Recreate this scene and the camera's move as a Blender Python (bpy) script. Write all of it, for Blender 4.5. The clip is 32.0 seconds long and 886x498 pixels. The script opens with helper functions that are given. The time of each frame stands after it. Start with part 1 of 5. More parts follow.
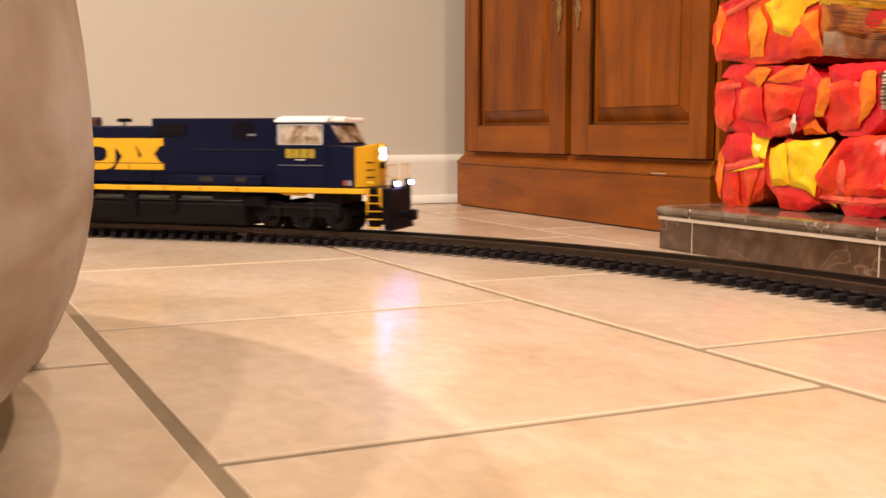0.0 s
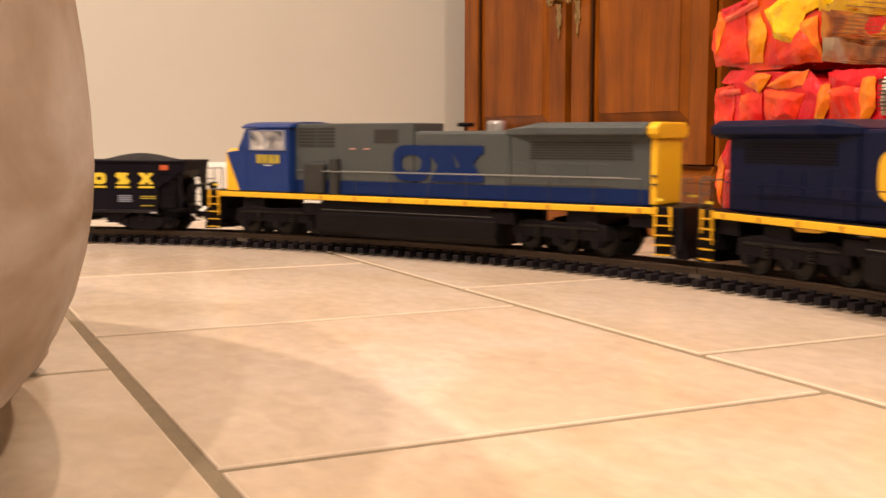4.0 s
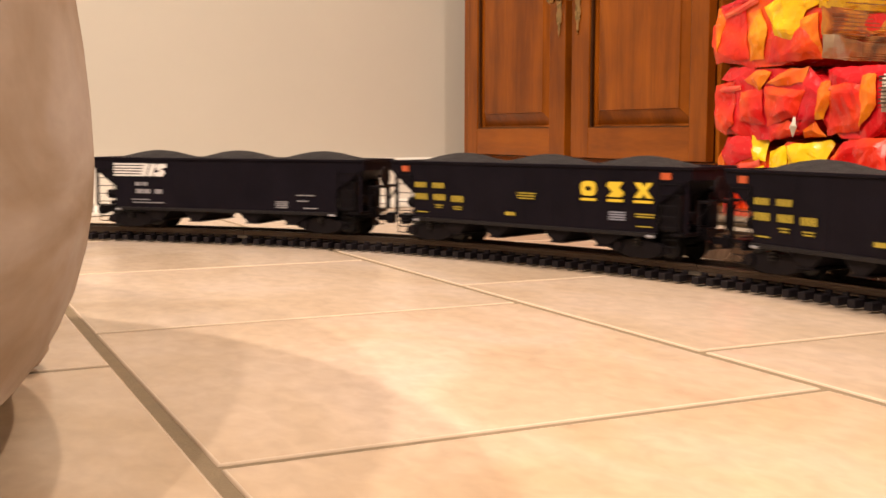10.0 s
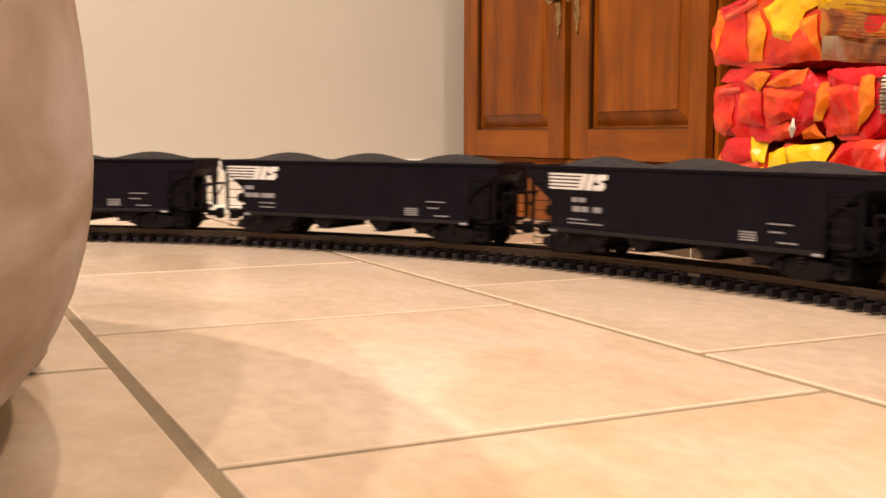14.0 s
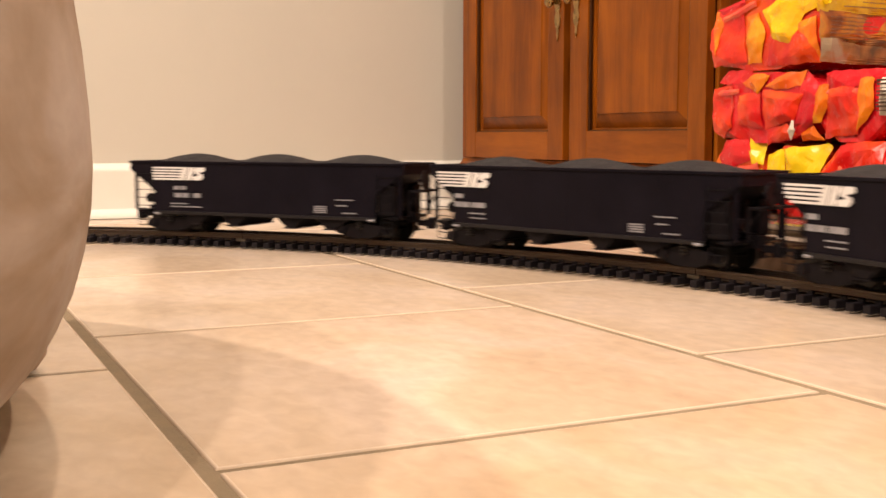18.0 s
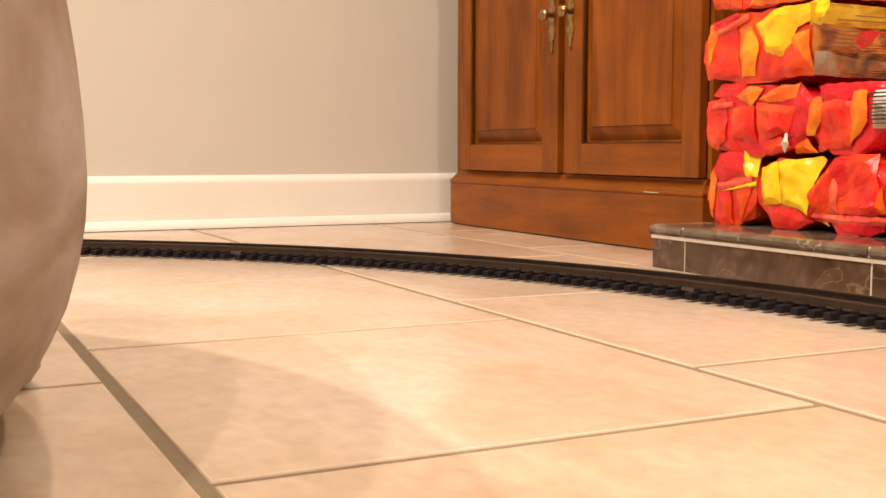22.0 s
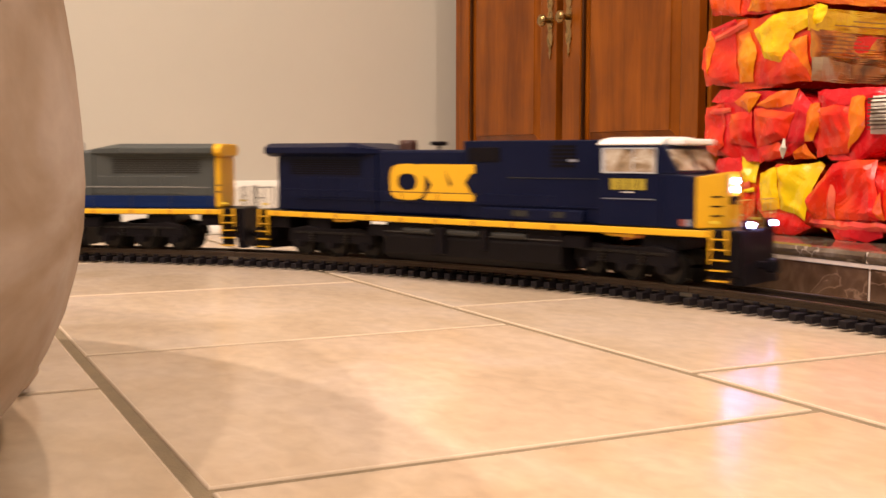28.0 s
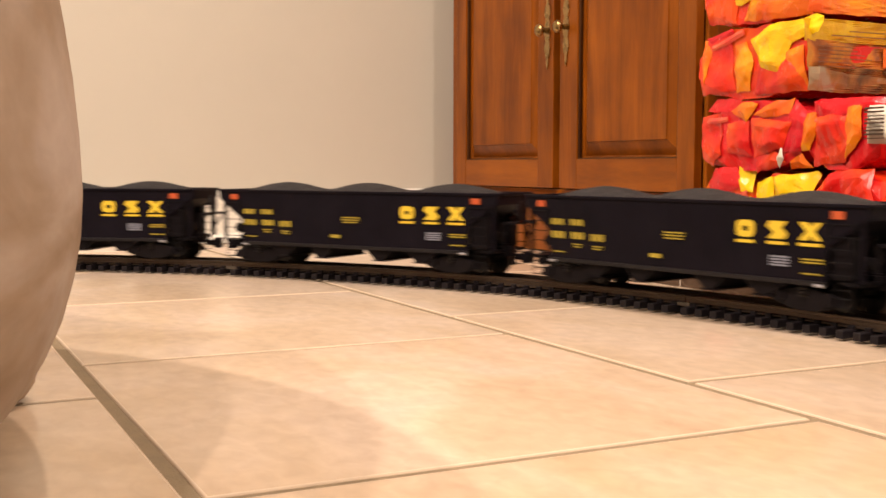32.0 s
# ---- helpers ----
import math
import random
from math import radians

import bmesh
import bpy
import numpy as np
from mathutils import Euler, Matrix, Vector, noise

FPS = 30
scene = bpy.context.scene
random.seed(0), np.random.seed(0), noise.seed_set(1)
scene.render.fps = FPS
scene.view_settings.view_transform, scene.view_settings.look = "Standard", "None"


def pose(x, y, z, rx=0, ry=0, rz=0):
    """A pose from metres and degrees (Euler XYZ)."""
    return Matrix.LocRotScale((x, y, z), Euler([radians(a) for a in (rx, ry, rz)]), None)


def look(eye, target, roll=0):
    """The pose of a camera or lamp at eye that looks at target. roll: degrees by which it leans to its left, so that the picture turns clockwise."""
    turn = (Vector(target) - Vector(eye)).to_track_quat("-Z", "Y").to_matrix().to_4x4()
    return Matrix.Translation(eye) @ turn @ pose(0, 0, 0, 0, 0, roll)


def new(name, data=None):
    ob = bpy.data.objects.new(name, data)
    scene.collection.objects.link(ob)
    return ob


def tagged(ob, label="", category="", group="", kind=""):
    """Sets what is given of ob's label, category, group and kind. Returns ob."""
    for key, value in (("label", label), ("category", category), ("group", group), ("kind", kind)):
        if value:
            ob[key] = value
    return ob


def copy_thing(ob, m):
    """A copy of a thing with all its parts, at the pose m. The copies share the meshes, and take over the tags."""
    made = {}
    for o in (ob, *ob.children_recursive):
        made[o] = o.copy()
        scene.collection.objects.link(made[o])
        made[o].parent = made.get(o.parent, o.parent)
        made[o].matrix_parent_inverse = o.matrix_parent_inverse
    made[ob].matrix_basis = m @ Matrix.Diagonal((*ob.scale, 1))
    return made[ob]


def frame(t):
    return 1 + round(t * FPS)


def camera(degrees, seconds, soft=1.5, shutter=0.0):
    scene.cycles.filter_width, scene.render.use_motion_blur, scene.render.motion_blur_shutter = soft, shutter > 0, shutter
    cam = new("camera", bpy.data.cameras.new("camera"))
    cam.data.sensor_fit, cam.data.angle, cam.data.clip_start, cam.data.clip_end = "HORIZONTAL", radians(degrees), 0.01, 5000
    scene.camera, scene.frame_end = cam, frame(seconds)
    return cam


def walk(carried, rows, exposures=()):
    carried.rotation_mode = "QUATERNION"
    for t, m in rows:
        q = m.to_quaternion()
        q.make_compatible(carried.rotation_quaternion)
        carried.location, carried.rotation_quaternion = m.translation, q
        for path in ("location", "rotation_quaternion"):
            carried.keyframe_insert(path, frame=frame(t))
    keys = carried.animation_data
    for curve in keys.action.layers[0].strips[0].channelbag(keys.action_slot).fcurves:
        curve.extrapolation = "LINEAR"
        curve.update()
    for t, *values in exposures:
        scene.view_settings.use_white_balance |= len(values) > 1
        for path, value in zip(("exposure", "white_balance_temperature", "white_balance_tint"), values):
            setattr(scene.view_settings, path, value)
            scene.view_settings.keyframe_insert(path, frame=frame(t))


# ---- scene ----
# All lengths in metres. The back wall runs along x, the cabinet and the hearth stand along y on the right.
PITCH = 0.41                 # tile pitch
EYE = Vector((-0.1334, -0.5380, 0.1657))

# ---- camera ----
cam = camera(43.37, 32.0, soft=1.6, shutter=0.75)
# seconds, turn to the right of +y, tilt (degrees)
AIM = [(0, 25.47, -6.04), (0.5, 25.47, -6.08), (1, 25.47, -6.22), (1.5, 25.47, -6.00), (2, 25.47, -5.95), (2.5, 25.47, -6.04),
       (3, 25.47, -6.04), (3.5, 25.47, -5.73), (5.5, 25.49, -5.87), (6, 25.48, -5.90), (7, 25.48, -5.88), (8, 25.47, -5.89),
       (9, 25.47, -5.90), (10, 25.47, -5.90), (10.5, 25.49, -5.77), (11.5, 25.50, -5.77), (12, 25.51, -5.69), (12.5, 25.51, -5.73),
       (13, 25.51, -5.77), (14, 25.51, -5.82), (14.5, 25.51, -5.82), (16.5, 25.53, -5.77), (17, 25.54, -5.77), (17.5, 25.53, -5.73),
       (18, 25.55, -5.73), (18.5, 25.56, -5.69), (19, 25.56, -5.64), (19.5, 25.56, -5.64), (20, 25.58, -5.68), (20.2, 25.59, -5.62),
       (20.5, 25.60, -5.10), (21, 25.65, -5.02), (21.5, 25.78, -4.97), (22, 25.82, -5.08), (22.5, 25.82, -5.06), (23, 25.82, -5.02),
       (23.5, 25.82, -4.93), (24, 25.82, -4.97), (24.5, 25.82, -4.97), (25, 25.86, -4.86), (25.5, 25.87, -4.88), (27.5, 25.87, -4.84),
       (28, 25.91, -4.79), (28.5, 25.91, -4.79), (29, 25.91, -4.75), (29.5, 25.91, -4.75), (30, 25.91, -4.70), (30.5, 25.91, -4.70),
       (31, 25.87, -4.57), (31.5, 25.91, -4.44), (32, 26.04, -4.31)]


def aim(turn, tilt):
    a, b = radians(turn), radians(tilt)
    return look(EYE, EYE + Vector((math.sin(a) * math.cos(b), math.cos(a) * math.cos(b), math.sin(b))), 0.06)


walk(cam, [(t, aim(a, b)) for t, a, b in AIM],
     exposures=[(0, -0.02), (2.0, -0.08), (3.0, 0.04), (3.5, 0.06), (6, 0.10), (17.5, 0.08), (19, 0.10), (20, 0.04), (22, 0.06), (26, 0.05), (28, -0.04), (29, 0.10), (30, 0.12), (32, 0.12)])

# ---- world and lamps ----
world = bpy.data.worlds.new("world")
scene.world = world
world.use_nodes = True
world.node_tree.nodes["Background"].inputs[0].default_value = (1.0, 0.8, 0.6, 1)
world.node_tree.nodes["Background"].inputs[1].default_value = 0.05

CEILING = 2.44
# Unseen lamps at estimated places; the last two are added as fill.
LAMPS = [(-1.32, 0.52), (-1.50, -0.74), (-1.10, -1.35), (0.80, -1.15), (0.38, 0.62)]
WATTS = [52, 50, 41, 38, 21]
for (lx, ly), watts in zip(LAMPS, WATTS):
    data = bpy.data.lights.new("unseen_lamp", "AREA")
    data.shape, data.size, data.energy, data.color = "DISK", 0.065, watts, (1.0, 0.795, 0.675)
    data.spread = radians(150)
    lamp = new("unseen_lamp", data)
    lamp.matrix_world = pose(lx, ly, CEILING - 0.022)


# ---- materials ----
def material(name, colour, rough=0.5, metal=0.0, vary=0.08, scale=30.0, bump=0.0, bump_scale=200.0, coat=0.0, emit=None, power=0.0, stretch=(1, 1, 1), spread_random=0.0, gloss=0.5):
    """A surface with two scales of variation in its colour and roughness, and fine relief."""
    m = bpy.data.materials.new(name)
    m.use_nodes = True
    nt = m.node_tree
    bsdf = nt.nodes["Principled BSDF"]
    link = nt.links.new
    tc = nt.nodes.new("ShaderNodeTexCoord")
    mp = nt.nodes.new("ShaderNodeMapping")
    mp.inputs["Scale"].default_value = stretch
    link(tc.outputs["Object"], mp.inputs[0])
    n1 = nt.nodes.new("ShaderNodeTexNoise")
    n1.inputs["Scale"].default_value, n1.inputs["Detail"].default_value = scale, 6
    n2 = nt.nodes.new("ShaderNodeTexNoise")
    n2.inputs["Scale"].default_value, n2.inputs["Detail"].default_value = scale * 7, 3
    link(mp.outputs[0], n1.inputs[0])
    link(mp.outputs[0], n2.inputs[0])
    add = nt.nodes.new("ShaderNodeMath")
    add.operation = "MULTIPLY_ADD"
    add.inputs[1].default_value = 0.35
    link(n2.outputs[0], add.inputs[0])
    link(n1.outputs[0], add.inputs[2])
    ramp = nt.nodes.new("ShaderNodeMapRange")
    ramp.inputs[1].default_value, ramp.inputs[2].default_value = 0.35, 1.0
    ramp.inputs[3].default_value, ramp.inputs[4].default_value = 1 - vary, 1 + vary
    link(add.outputs[0], ramp.inputs[0])
    hsv = nt.nodes.new("ShaderNodeHueSaturation")
    hsv.inputs["Color"].default_value = (*colour, 1)
    if spread_random:
        info = nt.nodes.new("ShaderNodeObjectInfo")
        mr = nt.nodes.new("ShaderNodeMapRange")
        mr.inputs[3].default_value, mr.inputs[4].default_value = 1 - spread_random, 1 + spread_random
        link(info.outputs["Random"], mr.inputs[0])
        mul = nt.nodes.new("ShaderNodeMath")
        mul.operation = "MULTIPLY"
        link(mr.outputs[0], mul.inputs[0])
        link(ramp.outputs[0], mul.inputs[1])
        link(mul.outputs[0], hsv.inputs["Value"])
    else:
        link(ramp.outputs[0], hsv.inputs["Value"])
    link(hsv.outputs[0], bsdf.inputs["Base Color"])
    rr = nt.nodes.new("ShaderNodeMapRange")
    rr.inputs[3].default_value, rr.inputs[4].default_value = max(0.02, rough - 0.07), min(1, rough + 0.07)
    link(n1.outputs[0], rr.inputs[0])
    link(rr.outputs[0], bsdf.inputs["Roughness"])
    bsdf.inputs["Metallic"].default_value = metal
    bsdf.inputs["Specular IOR Level"].default_value = gloss
    bsdf.inputs["Coat Weight"].default_value = coat
    bsdf.inputs["Coat Roughness"].default_value = 0.12
    if emit:
        bsdf.inputs["Emission Color"].default_value = (*emit, 1)
        bsdf.inputs["Emission Strength"].default_value = power
    if bump:
        n3 = nt.nodes.new("ShaderNodeTexNoise")
        n3.inputs["Scale"].default_value, n3.inputs["Detail"].default_value = bump_scale, 4
        link(mp.outputs[0], n3.inputs[0])
        bp = nt.nodes.new("ShaderNodeBump")
        bp.inputs["Strength"].default_value, bp.inputs["Distance"].default_value = bump, 0.002
        link(n3.outputs[0], bp.inputs["Height"])
        link(bp.outputs[0], bsdf.inputs["Normal"])
    return m


def stone(name, colours, scale, rough, bump=0.1, vein=None, stretch=(1, 1, 1), random_shift=0.0, detail=8.0, vein_scale=5.0, low=0.3, high=0.72, fine=6.0, fine_detail=6.0, gloss=0.5, tint=None, grain=0.0):
    """Mottled stone or ceramic: a colour ramp over warped noise, with thin veins if asked."""
    m = bpy.data.materials.new(name)
    m.use_nodes = True
    nt = m.node_tree
    bsdf = nt.nodes["Principled BSDF"]
    link = nt.links.new
    tc = nt.nodes.new("ShaderNodeTexCoord")
    mp = nt.nodes.new("ShaderNodeMapping")
    mp.inputs["Scale"].default_value = stretch
    link(tc.outputs["Object"], mp.inputs[0])
    vec = mp.outputs[0]
    info = nt.nodes.new("ShaderNodeObjectInfo")
    if random_shift:
        sc = nt.nodes.new("ShaderNodeVectorMath")
        sc.operation = "SCALE"
        sc.inputs[0].default_value = (37.0, 61.0, 13.0)
        link(info.outputs["Random"], sc.inputs["Scale"])
        ad = nt.nodes.new("ShaderNodeVectorMath")
        link(vec, ad.inputs[0])
        link(sc.outputs[0], ad.inputs[1])
        vec = ad.outputs[0]
    n1 = nt.nodes.new("ShaderNodeTexNoise")
    n1.inputs["Scale"].default_value, n1.inputs["Detail"].default_value, n1.inputs["Distortion"].default_value = scale, detail, 0.6
    link(vec, n1.inputs[0])
    ramp = nt.nodes.new("ShaderNodeValToRGB")
    ramp.color_ramp.elements[0].position, ramp.color_ramp.elements[1].position = low, high
    ramp.color_ramp.elements[0].color, ramp.color_ramp.elements[1].color = (*colours[0], 1), (*colours[-1], 1)
    for i, col in enumerate(colours[1:-1]):
        e = ramp.color_ramp.elements.new(low + (high - low) * (i + 1) / (len(colours) - 1))
        e.color = (*col, 1)
    link(n1.outputs[0], ramp.inputs[0])
    out = ramp.outputs[0]
    if vein:
        n2 = nt.nodes.new("ShaderNodeTexNoise")
        n2.inputs["Scale"].default_value, n2.inputs["Detail"].default_value = vein_scale, 5
        n2.inputs["Distortion"].default_value = 1.2
        link(vec, n2.inputs[0])
        sub = nt.nodes.new("ShaderNodeMath")
        sub.operation = "SUBTRACT"
        sub.inputs[1].default_value = 0.5
        link(n2.outputs[0], sub.inputs[0])
        ab = nt.nodes.new("ShaderNodeMath")
        ab.operation = "ABSOLUTE"
        link(sub.outputs[0], ab.inputs[0])
        vr = nt.nodes.new("ShaderNodeMapRange")
        vr.inputs[1].default_value, vr.inputs[2].default_value = 0.0, 0.0075
        vr.inputs[3].default_value, vr.inputs[4].default_value = 0.55, 0.0
        link(ab.outputs[0], vr.inputs[0])
        mx = nt.nodes.new("ShaderNodeMix")
        mx.data_type = "RGBA"
        link(vr.outputs[0], mx.inputs[0])
        link(out, mx.inputs[6])
        mx.inputs[7].default_value = (*vein, 1)
        out = mx.outputs[2]
    hsv = nt.nodes.new("ShaderNodeHueSaturation")
    mr = nt.nodes.new("ShaderNodeMapRange")
    mr.inputs[3].default_value, mr.inputs[4].default_value = 0.95, 1.05
    link(info.outputs["Random"], mr.inputs[0])
    link(mr.outputs[0], hsv.inputs["Value"])
    link(out, hsv.inputs["Color"])
    out = hsv.outputs[0]
    if grain:
        n4 = nt.nodes.new("ShaderNodeTexNoise")
        n4.inputs["Scale"].default_value, n4.inputs["Detail"].default_value, n4.inputs["Distortion"].default_value = scale * 9, 4.0, 0.4
        link(vec, n4.inputs[0])
        gr = nt.nodes.new("ShaderNodeMapRange")
        gr.inputs[1].default_value, gr.inputs[2].default_value = 0.3, 0.7
        gr.inputs[3].default_value, gr.inputs[4].default_value = 1 - grain, 1 + grain
        link(n4.outputs[0], gr.inputs[0])
        gm = nt.nodes.new("ShaderNodeVectorMath")
        gm.operation = "SCALE"
        link(out, gm.inputs[0])
        link(gr.outputs[0], gm.inputs["Scale"])
        out = gm.outputs[0]
    if tint:
        wn = nt.nodes.new("ShaderNodeTexWhiteNoise")
        wn.noise_dimensions = "1D"
        link(info.outputs["Random"], wn.inputs["W"])
        half = nt.nodes.new("ShaderNodeMath")
        half.operation = "MULTIPLY"
        half.inputs[1].default_value = 0.7
        link(wn.outputs[0], half.inputs[0])
        tm = nt.nodes.new("ShaderNodeMix")
        tm.data_type, tm.blend_type = "RGBA", "MULTIPLY"
        tm.inputs[7].default_value = (*tint, 1)
        link(half.outputs[0], tm.inputs[0])
        link(out, tm.inputs[6])
        out = tm.outputs[2]
    link(out, bsdf.inputs["Base Color"])
    n3 = nt.nodes.new("ShaderNodeTexNoise")
    n3.inputs["Scale"].default_value, n3.inputs["Detail"].default_value = scale * fine, fine_detail
    link(vec, n3.inputs[0])
    bsdf.inputs["Specular IOR Level"].default_value = gloss
    rr = nt.nodes.new("ShaderNodeMapRange")
    rr.inputs[3].default_value, rr.inputs[4].default_value = rough - 0.06, rough + 0.08
    link(n3.outputs[0], rr.inputs[0])
    link(rr.outputs[0], bsdf.inputs["Roughness"])
    if bump:
        bp = nt.nodes.new("ShaderNodeBump")
        bp.inputs["Strength"].default_value, bp.inputs["Distance"].default_value = bump, 0.002
        link(n3.outputs[0], bp.inputs["Height"])
        link(bp.outputs[0], bsdf.inputs["Normal"])
    return m


def wood_material(name, dark, light, stretch, rough=0.34):
    m = bpy.data.materials.new(name)
    m.use_nodes = True
    nt = m.node_tree
    bsdf = nt.nodes["Principled BSDF"]
    link = nt.links.new
    tc = nt.nodes.new("ShaderNodeTexCoord")
    mp = nt.nodes.new("ShaderNodeMapping")
    mp.inputs["Scale"].default_value = stretch
    info = nt.nodes.new("ShaderNodeObjectInfo")
    own = nt.nodes.new("ShaderNodeVectorMath")
    own.operation = "SCALE"
    own.inputs[0].default_value = (13.0, 29.0, 7.0)
    link(info.outputs["Random"], own.inputs["Scale"])
    board = nt.nodes.new("ShaderNodeVectorMath")
    link(tc.outputs["Object"], board.inputs[0])
    link(own.outputs[0], board.inputs[1])
    link(board.outputs[0], mp.inputs[0])
    n1 = nt.nodes.new("ShaderNodeTexNoise")
    n1.inputs["Scale"].default_value, n1.inputs["Detail"].default_value, n1.inputs["Distortion"].default_value = 4, 6, 0.7
    link(mp.outputs[0], n1.inputs[0])
    n2 = nt.nodes.new("ShaderNodeTexNoise")
    n2.inputs["Scale"].default_value, n2.inputs["Detail"].default_value = 8, 3
    link(board.outputs[0], n2.inputs[0])
    n4 = nt.nodes.new("ShaderNodeTexNoise")
    n4.inputs["Scale"].default_value, n4.inputs["Detail"].default_value = 38, 4
    link(mp.outputs[0], n4.inputs[0])
    add = nt.nodes.new("ShaderNodeMath")
    add.operation = "MULTIPLY_ADD"
    add.inputs[1].default_value = 0.6
    link(n2.outputs[0], add.inputs[0])
    link(n1.outputs[0], add.inputs[2])
    add2 = nt.nodes.new("ShaderNodeMath")
    add2.operation = "MULTIPLY_ADD"
    add2.inputs[1].default_value = 0.24
    link(n4.outputs[0], add2.inputs[0])
    link(add.outputs[0], add2.inputs[2])
    mr = nt.nodes.new("ShaderNodeMapRange")
    mr.inputs[1].default_value, mr.inputs[2].default_value = 0.58, 1.26
    link(add2.outputs[0], mr.inputs[0])
    mx = nt.nodes.new("ShaderNodeMix")
    mx.data_type = "RGBA"
    mx.inputs[6].default_value, mx.inputs[7].default_value = (*dark, 1), (*light, 1)
    link(mr.outputs[0], mx.inputs[0])
    link(mx.outputs[2], bsdf.inputs["Base Color"])
    rr = nt.nodes.new("ShaderNodeMapRange")
    rr.inputs[3].default_value, rr.inputs[4].default_value = rough - 0.08, rough + 0.1
    link(n2.outputs[0], rr.inputs[0])
    link(rr.outputs[0], bsdf.inputs["Roughness"])
    bsdf.inputs["Specular IOR Level"].default_value = 0.2
    bp = nt.nodes.new("ShaderNodeBump")
    bp.inputs["Strength"].default_value, bp.inputs["Distance"].default_value = 0.12, 0.001
    link(n4.outputs[0], bp.inputs["Height"])
    link(bp.outputs[0], bsdf.inputs["Normal"])
    return m


TILE_COLOURS = [(0.430, 0.340, 0.241), (0.470, 0.380, 0.280), (0.500, 0.413, 0.321), (0.496, 0.416, 0.342)]
TILE = stone("beige_ceramic", TILE_COLOURS, 5, 0.23, 0.0, stretch=(1.6, 1.0, 1), random_shift=1, detail=3.5, fine=0.8, fine_detail=2.0, gloss=0.42, tint=(1.0, 0.95, 0.90), grain=0.08)
TILE_WARM = stone("tan_ceramic", [(r * 0.97, g * 0.915, b * 0.83) for r, g, b in TILE_COLOURS], 5, 0.23, 0.0, stretch=(1.6, 1.0, 1), random_shift=1, detail=3.5, fine=0.8, fine_detail=2.0, gloss=0.42, tint=(1.0, 0.95, 0.90), grain=0.08)
# Matt tile rims, their tone set for the light that the edges catch.
TILE_EDGE = material("matt_tile_edge", (0.465, 0.375, 0.275), 0.6, vary=0.08, scale=40, gloss=0.3)
GROUT = material("grout", (0.19, 0.145, 0.085), 0.9, vary=0.15, scale=60, bump=0.5, bump_scale=600)
WALL = material("greige_paint", (0.55, 0.532, 0.458), 0.75, vary=0.025, scale=4, bump=0.12, bump_scale=350)
TRIM = material("white_trim_paint", (0.765, 0.755, 0.68), 0.35, vary=0.03, scale=9, bump=0.05, bump_scale=80)
CEIL = material("ceiling_paint", (0.8, 0.77, 0.72), 0.9, vary=0.03, scale=3, bump=0.2, bump_scale=150)
WOOD_V = wood_material("stained_wood_upright", (0.106, 0.0243, 0.0015), (0.334, 0.0955, 0.0055), (7, 7, 0.8))
WOOD_H = wood_material("stained_wood_level", (0.122, 0.029, 0.0018), (0.340, 0.099, 0.0058), (7, 0.8, 7))
# Dark glaze of the door beads, also the shade under the plinth.
WOOD_DARK = wood_material("glazed_bead_and_toe_shade", (0.022, 0.007, 0.002), (0.075, 0.026, 0.006), (14, 14, 1.1))
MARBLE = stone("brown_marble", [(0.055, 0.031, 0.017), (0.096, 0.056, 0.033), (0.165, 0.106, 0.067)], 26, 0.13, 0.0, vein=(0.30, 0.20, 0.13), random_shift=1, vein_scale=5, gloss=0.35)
# Polished edge and top; the paler greys put its reflection into the colour.
MARBLE_EDGE = stone("polished_marble_sheen", [(0.05, 0.03, 0.018), (0.10, 0.07, 0.045), (0.17, 0.135, 0.10), (0.30, 0.26, 0.21)], 20, 0.08, 0.0, vein=(0.45, 0.38, 0.30), random_shift=1, vein_scale=7, gloss=0.6)
HEARTH_GROUT = material("pale_grout", (0.62, 0.54, 0.44), 0.85, vary=0.12, scale=60, bump=0.4, bump_scale=500)
SUEDE = stone("brushed_suede", [(0.262, 0.188, 0.128), (0.340, 0.268, 0.212), (0.405, 0.345, 0.305), (0.455, 0.405, 0.378)], 7, 0.9, 0.12, stretch=(0.55, 0.55, 1.5), detail=7.0, low=0.36, high=0.64, grain=0.06)
BUN = material("tan_painted_foot", (0.38, 0.29, 0.22), 0.5, vary=0.1)


def paper(name, colours, scale, rough=0.25):
    """Printed wrapper: colours that run into one another, and fine crinkles."""
    return stone(name, colours, scale, rough, 0.34, detail=3.0, fine=7.0, fine_detail=5.0, low=0.36, high=0.64, random_shift=1, gloss=0.5)


PAPER_RED = paper("orange_red_wrapper", [(0.62, 0.009, 0.008), (0.70, 0.026, 0.008), (0.76, 0.052, 0.008), (0.79, 0.092, 0.008)], 11)
PAPER_CRIMSON = paper("crimson_wrapper", [(0.55, 0.004, 0.014), (0.66, 0.008, 0.016), (0.72, 0.018, 0.014)], 11)
PAPER_YELLOW = paper("yellow_wrapper", [(0.84, 0.42, 0.006), (0.86, 0.56, 0.006), (0.88, 0.64, 0.010)], 11)
PAPER_AMBER = paper("amber_wrapper", [(0.76, 0.100, 0.008), (0.79, 0.170, 0.008), (0.83, 0.30, 0.009)], 13)
PAPER_SEAM = paper("sealed_seam_wrapper", [(0.74, 0.060, 0.050), (0.80, 0.10, 0.055), (0.80, 0.15, 0.07)], 30, 0.22)
PAPER_BROWN = paper("printed_brown_wrapper", [(0.22, 0.06, 0.012), (0.42, 0.13, 0.016), (0.50, 0.20, 0.02), (0.36, 0.16, 0.03)], 24, 0.16)
